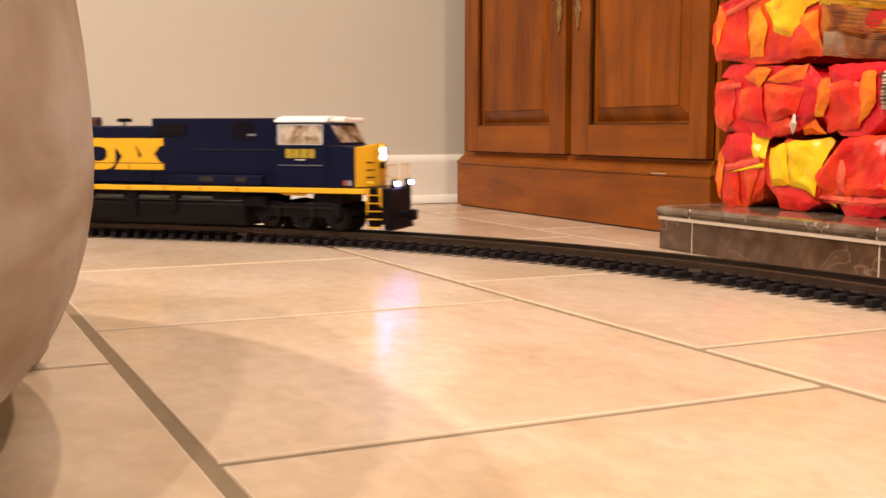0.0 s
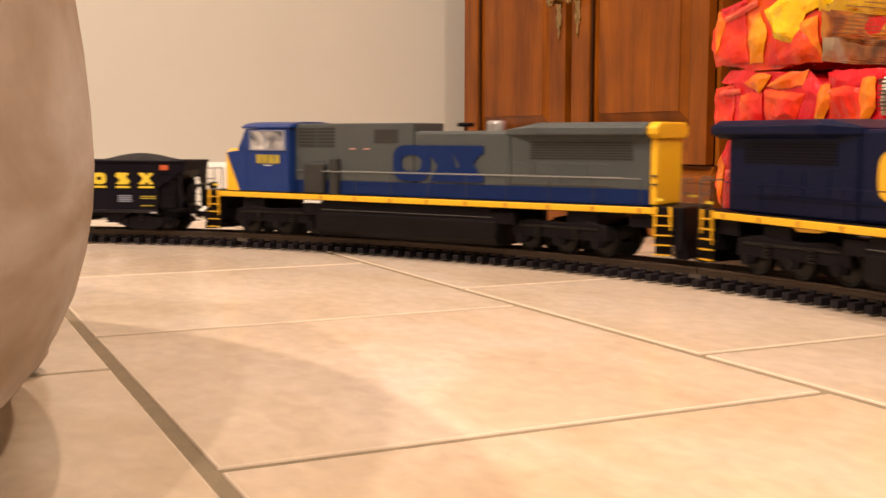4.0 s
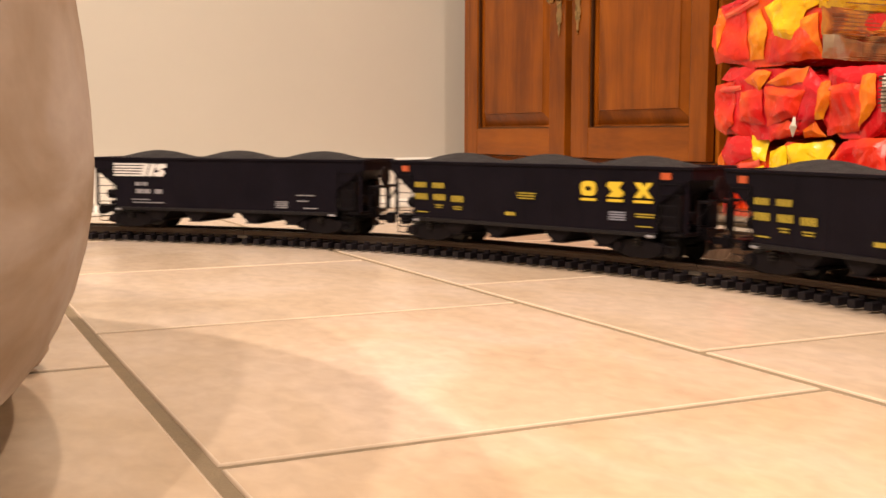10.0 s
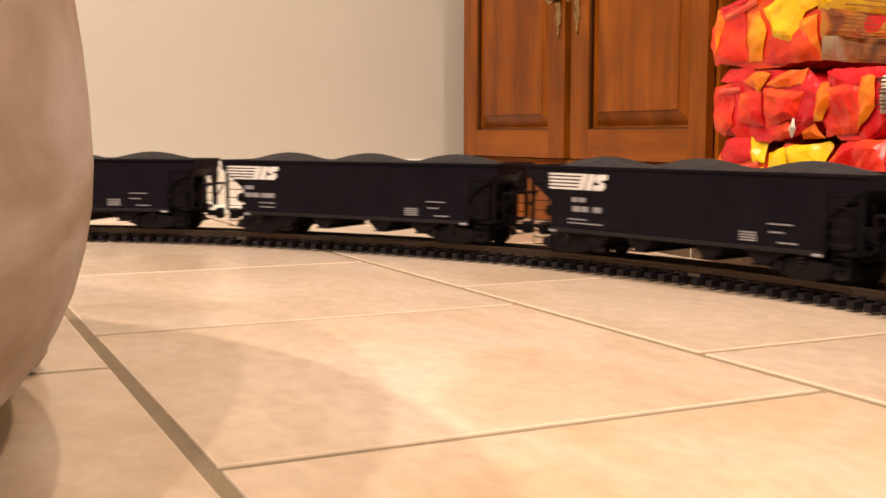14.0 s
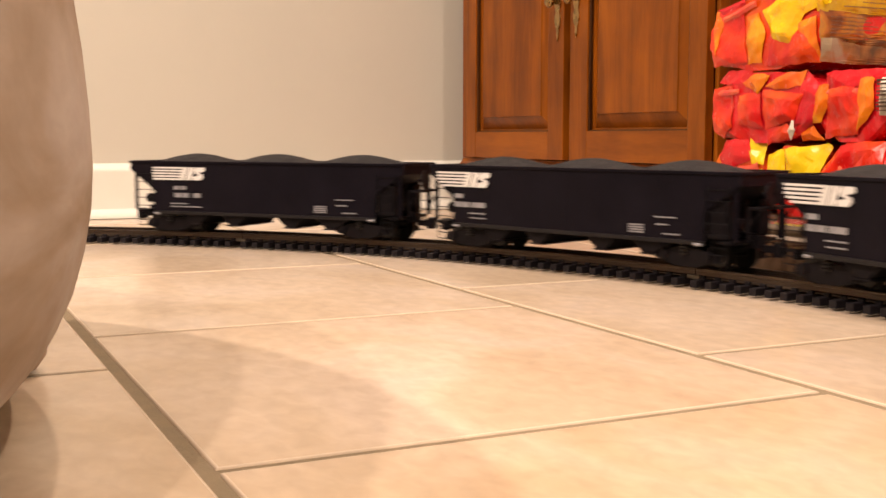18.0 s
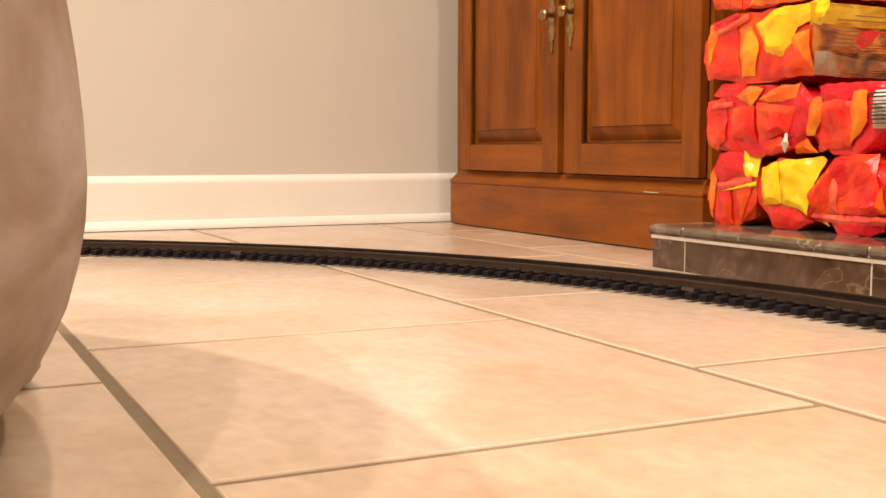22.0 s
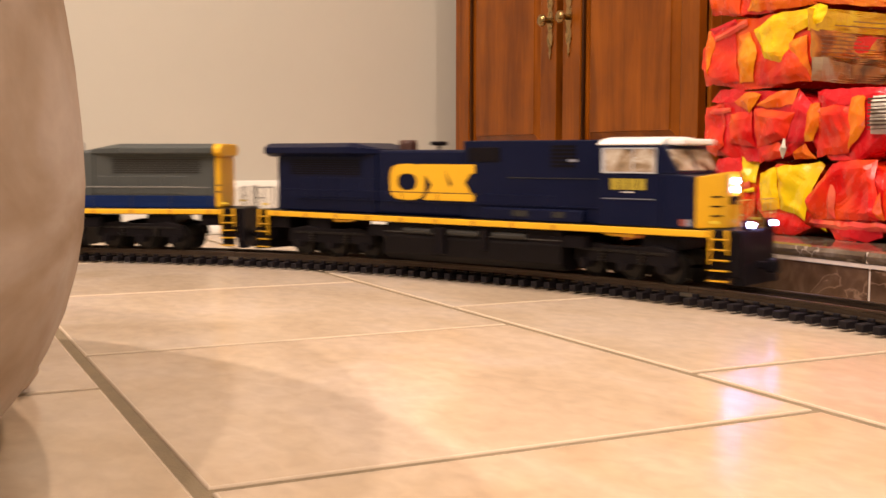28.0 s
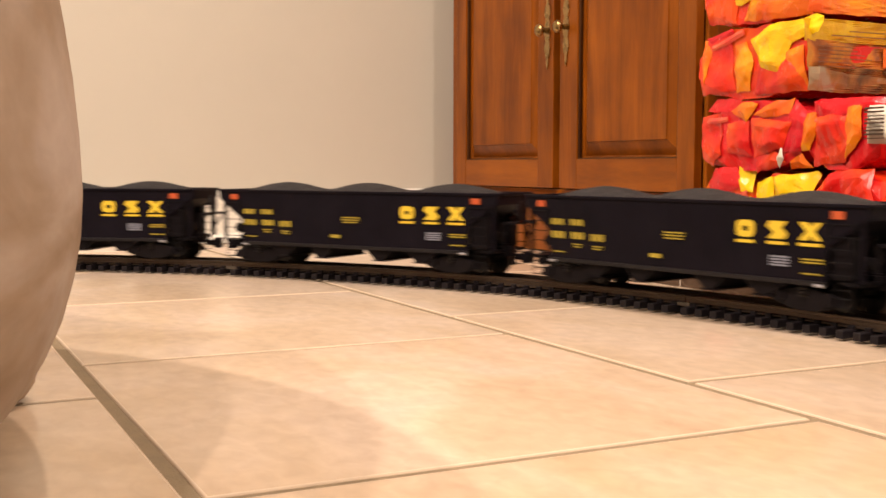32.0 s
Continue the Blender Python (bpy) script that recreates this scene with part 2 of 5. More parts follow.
# Dark print; its last, greyish tone paints the reflection in the clear film.
PAPER_DARK = paper("dark_print_film_sheen", [(0.09, 0.04, 0.012), (0.19, 0.08, 0.018), (0.28, 0.12, 0.025), (0.30, 0.23, 0.14)], 22, 0.14)
PAPER_OLIVE = paper("olive_yellow_wrapper", [(0.50, 0.26, 0.006), (0.62, 0.36, 0.008), (0.70, 0.46, 0.012)], 24, 0.16)
BROWNPRINT = material("brown_print", (0.17, 0.065, 0.014), 0.4)
PRINT = material("dark_print", (0.06, 0.03, 0.015), 0.5)
LABEL = material("label_paper", (0.62, 0.58, 0.48), 0.5, vary=0.06)
BRASS = material("aged_brass", (0.40, 0.27, 0.115), 0.28, 1.0, vary=0.3, scale=60)
RAIL = material("dull_brass_rail", (0.066, 0.047, 0.034), 0.42, 0.75, vary=0.25, scale=25)
TIE = material("black_tie_plastic", (0.0092, 0.0074, 0.0092), 0.5, vary=0.2, scale=60, bump=0.2, gloss=0.16)
BLACK = material("black_plastic", (0.0072, 0.0060, 0.0074), 0.45, vary=0.25, scale=40, gloss=0.06)
CARBLACK = material("car_black_paint", (0.0068, 0.0056, 0.0088), 0.42, vary=0.3, scale=18, bump=0.04, bump_scale=120, gloss=0.055)
CHASSIS = material("dark_grey_chassis", (0.0080, 0.0066, 0.0076), 0.5, vary=0.3, scale=40, gloss=0.06)
TANK = material("grey_black_tank", (0.0075, 0.0062, 0.0066), 0.42, vary=0.2, scale=20, gloss=0.07)
STEEL = material("dark_wheel", (0.010, 0.008, 0.007), 0.4, 0.5, vary=0.15)
NAVY = material("navy_paint", (0.0036, 0.0060, 0.0250), 0.38, vary=0.12, scale=15, gloss=0.13)
BLUE = material("bright_blue_paint", (0.008, 0.028, 0.135), 0.36, vary=0.1, scale=15, gloss=0.3)
BAND = material("deep_blue_paint", (0.006, 0.0185, 0.085), 0.36, vary=0.1, scale=15, gloss=0.15)
STACK = material("rusty_stack", (0.06, 0.022, 0.016), 0.5, vary=0.2)
SILVER = material("silver_stack", (0.42, 0.41, 0.40), 0.3, 0.7, vary=0.1)
GREY = material("grey_paint", (0.050, 0.058, 0.057), 0.42, vary=0.08, scale=15)
GREYROOF = material("grey_roof_paint", (0.15, 0.15, 0.135), 0.4, vary=0.08, scale=15)
YELLOW = material("yellow_paint", (0.72, 0.40, 0.012), 0.38, vary=0.06, scale=20)
LEMON = material("decal_yellow", (0.64, 0.465, 0.030), 0.45, vary=0.08, scale=30)
WHITE = material("decal_white", (0.66, 0.65, 0.63), 0.45, vary=0.05, scale=30)
# White stands for ceiling light glaring off the lead cab's roof and lamp housings.
ROOFGLARE = material("cab_roof_glare", (0.85, 0.84, 0.82), 0.3, vary=0.04, scale=30)
GREYDECAL = material("decal_grey", (0.20, 0.215, 0.27), 0.45)
ORANGE = material("decal_orange", (0.42, 0.075, 0.018), 0.45, vary=0.3, scale=160)
DARKGREY = material("dark_grey_paint", (0.028, 0.028, 0.026), 0.45, vary=0.15, gloss=0.3)
REDDECAL = material("faded_red_label", (0.22, 0.05, 0.035), 0.5)
PINKDECAL = material("faded_pink_label", (0.40, 0.22, 0.18), 0.5)
WINGREY = material("pale_grey_frame", (0.42, 0.44, 0.48), 0.4, vary=0.05)
RUNG = material("grey_rung", (0.0036, 0.0032, 0.0040), 0.45, vary=0.2, gloss=0.1)
SILLGREY = material("sill_grey", (0.0095, 0.0085, 0.0095), 0.45, vary=0.2, gloss=0.2)
DIMWHITE = material("worn_decal_white", (0.22, 0.22, 0.235), 0.45, vary=0.3, scale=120)
DIMLEMON = material("worn_decal_yellow", (0.34, 0.265, 0.024), 0.45, vary=0.3, scale=120)
COAL = stone("coal_load", [(0.011, 0.0105, 0.011), (0.021, 0.020, 0.0205), (0.036, 0.034, 0.034)], 90, 0.85, 0.8, gloss=0.25)
# Glass with mottled room reflections painted into its colour, bright and dimmer version.
GLASS = stone("cab_window_reflections", [(0.05, 0.04, 0.03), (0.30, 0.22, 0.14), (0.55, 0.50, 0.42), (0.22, 0.13, 0.07)], 40, 0.08, 0.0, low=0.35, high=0.65)
GLASSDARK = stone("shaded_window_reflections", [(0.06, 0.065, 0.08), (0.28, 0.27, 0.26), (0.56, 0.53, 0.48)], 34, 0.08, 0.0, low=0.35, high=0.65)
LED = material("white_led", (1, 1, 1), 0.2, emit=(0.42, 0.40, 1.0), power=95)
RAILGREY = material("grey_wire_railing", (0.10, 0.095, 0.085), 0.4, vary=0.1)
# Darker gold that paints shadow on the yellow stripe.
POSTSHADE = material("shaded_stripe_yellow", (0.40, 0.20, 0.012), 0.45, vary=0.1, scale=40)
HANDRAIL = material("pale_grey_wire", (0.18, 0.175, 0.165), 0.4, vary=0.1)
BRASSWIRE = material("brass_handrail", (0.55, 0.33, 0.07), 0.35, vary=0.1)
LAMPGLOW = material("lamp_diffuser", (1, 1, 1), 0.5, emit=(1.0, 0.8, 0.55), power=6)


# ---- mesh helpers ----
def box(bm, x0, x1, y0, y1, z0, z1, bevel=0.0, segments=2):
    made = bmesh.ops.create_cube(bm, size=1.0)
    vs = made["verts"]
    for v in vs:
        v.co = Vector((x0 + (v.co.x + 0.5) * (x1 - x0), y0 + (v.co.y + 0.5) * (y1 - y0), z0 + (v.co.z + 0.5) * (z1 - z0)))
    if bevel:
        es = list({e for v in vs for e in v.link_edges})
        bmesh.ops.bevel(bm, geom=es, offset=bevel, segments=segments, profile=0.5, affect="EDGES", clamp_overlap=True)


def rod(bm, a, b, r, n=8):
    a, b = Vector(a), Vector(b)
    d = b - a
    m = Matrix.Translation((a + b) / 2) @ d.to_track_quat("Z", "Y").to_matrix().to_4x4()
    bmesh.ops.create_cone(bm, cap_ends=True, segments=n, radius1=r, radius2=r, depth=d.length, matrix=m)


def extruded(bm, outline, axis, lo, hi, bevel=0.0):
    """A prism: the outline (pairs in the plane across the axis) from lo to hi along axis x, y or z."""
    def put(u, v, w):
        return {"x": (w, u, v), "y": (u, w, v), "z": (u, v, w)}[axis]
    a = [bm.verts.new(put(u, v, lo)) for u, v in outline]
    b = [bm.verts.new(put(u, v, hi)) for u, v in outline]
    fs = [bm.faces.new(a), bm.faces.new(b[::-1])]
    n = len(outline)
    for i in range(n):
        fs.append(bm.faces.new((a[i], b[i], b[(i + 1) % n], a[(i + 1) % n])))
    bmesh.ops.recalc_face_normals(bm, faces=fs)
    if bevel:
        es = list({e for f in fs for e in f.edges})
        bmesh.ops.bevel(bm, geom=es, offset=bevel, segments=2, profile=0.5, affect="EDGES", clamp_overlap=True)


def lathe(bm, profile, n=32, cx=0.0, cy=0.0):
    rings = []
    for r, z in profile:
        rings.append([bm.verts.new((cx + r * math.cos(2 * math.pi * i / n), cy + r * math.sin(2 * math.pi * i / n), z)) for i in range(n)])
    for a, b in zip(rings, rings[1:]):
        for i in range(n):
            bm.faces.new((a[i], a[(i + 1) % n], b[(i + 1) % n], b[i]))
    bm.faces.new(rings[0][::-1])
    bm.faces.new(rings[-1])


def mesh_of(name, bm, mat, smooth=False):
    me = bpy.data.meshes.new(name)
    bmesh.ops.recalc_face_normals(bm, faces=bm.faces)
    bm.to_mesh(me)
    bm.free()
    me.materials.append(mat)
    if smooth:
        for p in me.polygons:
            p.use_smooth = True
    return me


def part(name, bm, mat, parent=None, label="", smooth=False, at=None):
    ob = new(name, mesh_of(name, bm, mat, smooth))
    if parent:
        ob.parent = parent
    if at is not None:
        ob.matrix_basis = at
    if label:
        ob["label"] = label
    return ob


def same(name, me, parent, m):
    ob = new(name, me)
    ob.parent = parent
    ob.matrix_basis = m
    return ob


def block(name, mat, parent, x0, x1, y0, y1, z0, z1, bevel=0.0, label=""):
    bm = bmesh.new()
    box(bm, x0, x1, y0, y1, z0, z1, bevel)
    return part(name, bm, mat, parent, label)


# ---- room ----
WALL_Y, RIGHT_X, LEFT_X, BACK_Y = 1.80, 1.45, -3.2, -3.4
wall = tagged(block("wall_north", WALL, None, LEFT_X, RIGHT_X + 0.12, WALL_Y, WALL_Y + 0.12, -0.02, CEILING), "plain greige painted wall above a white baseboard", "wall", kind="structure")
tagged(block("wall_east", WALL, None, RIGHT_X, RIGHT_X + 0.12, BACK_Y, WALL_Y, -0.02, CEILING), "greige painted wall behind the cabinet and hearth", "wall", kind="structure")
tagged(block("wall_west", WALL, None, LEFT_X - 0.12, LEFT_X, BACK_Y, WALL_Y + 0.12, -0.02, CEILING), "plain greige painted wall", "wall", kind="structure")
tagged(block("wall_south", WALL, None, LEFT_X - 0.12, RIGHT_X + 0.12, BACK_Y - 0.12, BACK_Y, -0.02, CEILING), "plain greige painted wall", "wall", kind="structure")
tagged(block("ceiling", CEIL, None, LEFT_X - 0.12, RIGHT_X + 0.12, BACK_Y - 0.12, WALL_Y + 0.12, CEILING, CEILING + 0.1), "plain white ceiling with recessed lamps", "ceiling", kind="structure")
# Unseen fittings, one added round each estimated or fill lamp.
for lx, ly in LAMPS:
    fixture = new("recessed_light")
    fixture.location = (lx, ly, CEILING)
    tagged(fixture, "round white ceiling light at an estimated unseen place, switched on", "ceiling light", "recessed ceiling lights")
    bm = bmesh.new()
    lathe(bm, [(0.078, 0.0), (0.078, -0.008), (0.085, -0.014), (0.10, -0.008), (0.10, 0.0)], 32)
    part("trim_ring", bm, TRIM, fixture)
    bm = bmesh.new()
    lathe(bm, [(0.06, -0.001), (0.077, -0.001), (0.077, -0.006), (0.06, -0.009), (0.02, -0.010)], 32)
    part("diffuser", bm, LAMPGLOW, fixture, "glowing frosted diffuser")

# baseboard with a stepped top and a quarter round at the floor
bm = bmesh.new()
extruded(bm, [(WALL_Y, 0.0), (WALL_Y - 0.013, 0.0), (WALL_Y - 0.013, 0.095), (WALL_Y - 0.0125, 0.099), (WALL_Y - 0.0105, 0.104), (WALL_Y - 0.007, 0.1085), (WALL_Y - 0.003, 0.1115), (WALL_Y, 0.112)], "x", LEFT_X, RIGHT_X)
baseboard = tagged(part("baseboard", bm, TRIM), "white painted baseboard with a moulded top edge", "baseboard", kind="structure")
bm = bmesh.new()
arc = [(WALL_Y - 0.0135 - 0.013 * math.sin(a), 0.0015 + 0.0185 * math.cos(a)) for a in [i * math.pi / 12 for i in range(7)]]
extruded(bm, [(WALL_Y - 0.0135, 0.0015)] + arc, "x", LEFT_X, RIGHT_X)
tagged(part("trim", bm, TRIM), "white quarter-round moulding along the floor", "trim", kind="structure")

# ---- cabinet ----
CX, CY0, CY1, CTOP = 0.976, 0.835, 1.717, 0.86
cabinet = new("cabinet")
cabinet.location = (CX, (CY0 + CY1) / 2, 0)
tagged(cabinet, "stained brown wooden cabinet with two raised-panel doors, on the tile floor", "cabinet")


def cab(name, mat, x0, x1, y0, y1, z0, z1, bevel=0.0, label="", parent=None):
    return block(name, mat, parent or cabinet, x0, x1, y0 - (CY0 + CY1) / 2, y1 - (CY0 + CY1) / 2, z0, z1, bevel, label)


YC = (CY0 + CY1) / 2
cab("plinth", WOOD_H, 0.0, 0.40, CY0, CY1, 0.0022, 0.093, 0.0015)
# Dark strip that paints the shadow line in the slit under the plinth.
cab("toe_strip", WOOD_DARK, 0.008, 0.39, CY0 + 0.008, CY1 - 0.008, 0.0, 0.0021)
bm = bmesh.new()
rings = []
for u, z in ((0.0, 0.0935), (-0.0007, 0.0945), (-0.0012, 0.0975), (-0.0004, 0.1005), (0.0030, 0.1025), (0.0045, 0.1050), (0.0075, 0.1095), (0.0115, 0.1130), (0.0135, 0.1175), (0.0140, 0.1203)):
    v = min(u, 0.0085)
    rings.append([bm.verts.new((x, y, z)) for x, y in ((u, CY0 - YC + v), (u, CY1 - YC - v), (0.40, CY1 - YC - v), (0.40, CY0 - YC + v))])
for a, b in zip(rings, rings[1:]):
    for k in range(4):
        bm.faces.new((a[k], a[(k + 1) % 4], b[(k + 1) % 4], b[k]))
bm.faces.new(rings[0][::-1])
bm.faces.new(rings[-1])
part("base_moulding", bm, WOOD_H, cabinet)
cab("chipped_edge", LABEL, -0.0020, -0.0006, 0.945, 0.985, 0.0962, 0.0974, 0.0, "small pale chip in the moulding's edge")
cab("carcass", WOOD_V, 0.036, 0.40, CY0 + 0.012, CY1 - 0.003, 0.1205, CTOP - 0.03)
cab("stile", WOOD_V, 0.016, 0.0358, 1.664, CY1 - 0.002, 0.1205, CTOP - 0.03, 0.002)
cab("stile", WOOD_V, 0.016, 0.0358, CY0 + 0.002, 0.846, 0.1205, CTOP - 0.03, 0.002)
cab("stile", WOOD_V, 0.024, 0.0358, 1.241, 1.262, 0.1205, CTOP - 0.03, 0.001)
cab("top", WOOD_H, -0.02, 0.42, CY0 - 0.02, CY1 + 0.02, CTOP - 0.03, CTOP, 0.006)


def door(y0, y1, hinge_hi):
    """A raised-panel door: two stiles, two rails, a bevelled panel, and a dark glazed bead round it."""
    z0, z1 = 0.1228, CTOP - 0.036
    d = new("door")
    d.parent = cabinet
    d.location = (0.0, (y0 + y1) / 2 - YC, 0)
    w = (y1 - y0) / 2
    lo, hi = (0.0555, 0.042) if hinge_hi else (0.0435, 0.0585)
    block("stile", WOOD_V, d, 0.0, 0.0155, -w, -w + lo, z0, z1, 0.0011)
    block("stile", WOOD_V, d, 0.0, 0.0155, w - hi, w, z0, z1, 0.0011)
    block("rail", WOOD_H, d, 0.0004, 0.0155, -w + lo + 0.0002, w - hi - 0.0002, z0, z0 + 0.054, 0.0004)
    block("rail", WOOD_H, d, 0.0004, 0.0155, -w + lo + 0.0002, w - hi - 0.0002, z1 - 0.05, z1, 0.0004)
    bm = bmesh.new()
    a, b = w - (lo + hi) / 2, (z0 + 0.054, z1 - 0.05)
    mid = (lo - hi) / 2
    rings = []
    for inset, depth in ((0.0, 0.010), (0.004, 0.012), (0.006, 0.0175), (0.0300, 0.0050), (0.0310, 0.0025)):
        rings.append([bm.verts.new((depth, mid + sy * (a - inset), (b[0] + inset) if sz < 0 else (b[1] - inset))) for sy, sz in ((-1, -1), (1, -1), (1, 1), (-1, 1))])
    for r0, r1 in zip(rings, rings[1:]):
        for i in range(4):
            bm.faces.new((r0[i], r0[(i + 1) % 4], r1[(i + 1) % 4], r1[i]))
    bm.faces.new(rings[-1])
    part("panel", bm, WOOD_V, d)
    bm = bmesh.new()
    for s in (-1, 1):
        box(bm, 0.003, 0.0095, mid + s * (a - 0.0025) - 0.0025, mid + s * (a - 0.0025) + 0.0025, b[0], b[1], 0.001, 1)
    for z in b:
        box(bm, 0.0032, 0.0093, mid - a + 0.005, mid + a - 0.005, z - 0.0025, z + 0.0025, 0.001, 1)
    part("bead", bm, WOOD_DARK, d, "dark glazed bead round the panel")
    # knob on a long brass backplate
    ky = (-w + 0.020) if hinge_hi else (w - 0.022)
    bm = bmesh.new()
    outline = [(0.0, -0.072), (0.004, -0.060), (0.003, -0.052), (0.008, -0.043), (0.010, -0.030), (0.006, -0.020), (0.009, -0.010), (0.011, 0.0)]
    full = outline + [(u, -v) for u, v in outline[::-1][1:]] + [(-u, -v) for u, v in outline[1:]] + [(-u, v) for u, v in outline[::-1][1:-1]]
    extruded(bm, [(ky + u, 0.418 + v) for u, v in full], "x", -0.0022, -0.0002)
    plate = part("backplate", bm, BRASS, d, "long aged brass backplate")
    bm = bmesh.new()
    lathe(bm, [(0.0055, 0.0), (0.0045, 0.009), (0.008, 0.011), (0.0115, 0.015), (0.0118, 0.019), (0.009, 0.023), (0.004, 0.025)], 20)
    part("knob", bm, BRASS, d, "round aged brass knob", True, pose(-0.002, ky, 0.418, 0, -90, 0))
    return d


door(1.263, 1.663, True)
door(0.847, 1.240, False)

# ---- hearth ----
HX, HY1, HY0 = 0.82, 0.751, -1.30
hearth = new("hearth")
hearth.location = (HX, 0, 0)
tagged(hearth, "low raised hearth faced with dark brown veined marble tiles", "hearth", kind="structure")
block("bed", HEARTH_GROUT, hearth, 0.0012, RIGHT_X - HX - 0.001, HY0, HY1 - 0.002, -0.006, 0.0585)
EDGES = [HY1, 0.678] + [0.678 - 0.3255 * i for i in range(1, 7)]
for i, (b, a) in enumerate(zip(EDGES, EDGES[1:])):
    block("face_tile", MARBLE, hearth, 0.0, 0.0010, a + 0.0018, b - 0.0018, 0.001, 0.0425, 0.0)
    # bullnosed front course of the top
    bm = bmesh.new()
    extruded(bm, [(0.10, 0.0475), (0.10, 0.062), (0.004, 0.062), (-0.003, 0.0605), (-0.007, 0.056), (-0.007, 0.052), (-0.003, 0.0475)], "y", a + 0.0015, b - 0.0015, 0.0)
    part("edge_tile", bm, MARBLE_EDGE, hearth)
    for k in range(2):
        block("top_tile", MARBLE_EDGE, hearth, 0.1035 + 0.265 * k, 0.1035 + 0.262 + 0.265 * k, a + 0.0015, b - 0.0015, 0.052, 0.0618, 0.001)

block("grout_line", HEARTH_GROUT, hearth, -0.0025, 0.0012, HY0, HY1 - 0.001, 0.0426, 0.0470)
for y in EDGES[1:-1]:
    block("grout_line", HEARTH_GROUT, hearth, -0.0045, 0.1, y - 0.0014, y + 0.0014, 0.0478, 0.0604, 0.001)

# ---- ottoman ----
ottoman = new("ottoman")
ottoman.location = (-0.640, 0.161, 0)
tagged(ottoman, "large round overstuffed ottoman in tan brushed suede, on bun feet", "ottoman")
bm = bmesh.new()
lathe(bm, [(0.45, 0.042), (0.525, 0.036), (0.546, 0.0355), (0.558, 0.0385), (0.567, 0.046), (0.5745, 0.056), (0.581, 0.0675), (0.5885, 0.0845), (0.5945, 0.106), (0.5985, 0.128), (0.6003, 0.151),
           (0.5998, 0.18), (0.5975, 0.21), (0.5938, 0.237), (0.588, 0.27), (0.580, 0.31), (0.568, 0.35), (0.548, 0.39), (0.515, 0.42), (0.46, 0.437), (0.30, 0.447), (0.10, 0.450)], 160)
for v in bm.verts:
    k = 1 + 0.003 * noise.noise(v.co * 8)
    v.co.x, v.co.y = v.co.x * k, v.co.y * k
part("cushion", bm, SUEDE, ottoman, "", True)
for a in (13.0, 85.0, 157.0, 229.0, 301.0):
    bm = bmesh.new()
    lathe(bm, [(0.025, 0.0), (0.032, 0.004), (0.039, 0.014), (0.040, 0.026), (0.034, 0.038), (0.028, 0.046), (0.022, 0.052)], 28)
    part("bun_foot", bm, BUN, ottoman, "rounded tan bun foot", True, pose(0.565 * math.cos(radians(a)), 0.565 * math.sin(radians(a)), 0))

# ---- track ----
JOINER = material("steel_joiner", (0.14, 0.125, 0.105), 0.4, 0.8, vary=0.2)
CENTRE = Vector((-0.7249, 0.1458))
RADIUS = 1.4345
GAUGE = 0.045
DEG = RADIUS * math.pi / 180          # metres of track for one degree of curve
STRAIGHT = 0.305
SLEEPER_Z, RAIL_TOP = 0.0105, 0.0215
END_A = -17.5                         # the curve's end, where a straight begins
LOOP = 360 + 2 * STRAIGHT / DEG


def along(s):
    """The track's centre at s (degrees of curve from +x, against the train's way): x, y, heading of the train."""
    ds = STRAIGHT / DEG
    s = (s - END_A) % LOOP
    way = Vector((math.sin(radians(END_A)), -math.cos(radians(END_A))))
    if s < 180:
        a = radians(END_A + s)
        c = CENTRE
    elif s < 180 + ds:
        a = radians(END_A + 180)
        d = (s - 180) / ds * STRAIGHT
        p = CENTRE + RADIUS * Vector((math.cos(a), math.sin(a))) + way * d
        return p.x, p.y, a - math.pi / 2
    elif s < 360 + ds:
        a = radians(END_A + s - ds)
        c = CENTRE + way * STRAIGHT
    else:
        a = radians(END_A)
        d = STRAIGHT - (s - 360 - ds) / ds * STRAIGHT
        p = CENTRE + RADIUS * Vector((math.cos(a), math.sin(a))) + way * d
        return p.x, p.y, a - math.pi / 2
    return c.x + RADIUS * math.cos(a), c.y + RADIUS * math.sin(a), a - math.pi / 2


def sweep(bm, profile, s0, s1, steps):
    """A profile (across, up) swept along the track; across is positive towards the outside."""
    rings = []
    for i in range(steps + 1):
        x, y, h = along(s0 + (s1 - s0) * i / steps)
        o = Vector((math.cos(h + math.pi / 2), math.sin(h + math.pi / 2)))
        rings.append([bm.verts.new((x + o.x * u, y + o.y * u, w)) for u, w in profile])
    n = len(profile)
    for a, b in zip(rings, rings[1:]):
        for i in range(n):
            bm.faces.new((a[i], a[(i + 1) % n], b[(i + 1) % n], b[i]))
    bm.faces.new(rings[0])
    bm.faces.new(rings[-1][::-1])


def rail_profile(at):
    z0, z1 = SLEEPER_Z + 0.001, RAIL_TOP
    half = [(0.004, z0), (0.004, z0 + 0.0012), (0.0011, z0 + 0.0024), (0.0011, z1 - 0.0032), (0.0020, z1 - 0.0026), (0.0020, z1 - 0.0004), (0.0015, z1)]
    return [(at + u, w) for u, w in half] + [(at - u, w) for u, w in half[::-1]]


bm = bmesh.new()
box(bm, -0.0047, 0.0047, -0.046, 0.046, 0.0025, SLEEPER_Z, 0.0008, 1)
for s in (-1, 1):
    for k in (-1, 1):
        y = s * GAUGE / 2 + k * 0.0065
        box(bm, -0.0035, 0.0035, y - 0.0022, y + 0.0022, SLEEPER_Z - 0.0005, SLEEPER_Z + 0.0035, 0.0006, 1)
TIE_MESH = mesh_of("sleeper", bm, TIE)


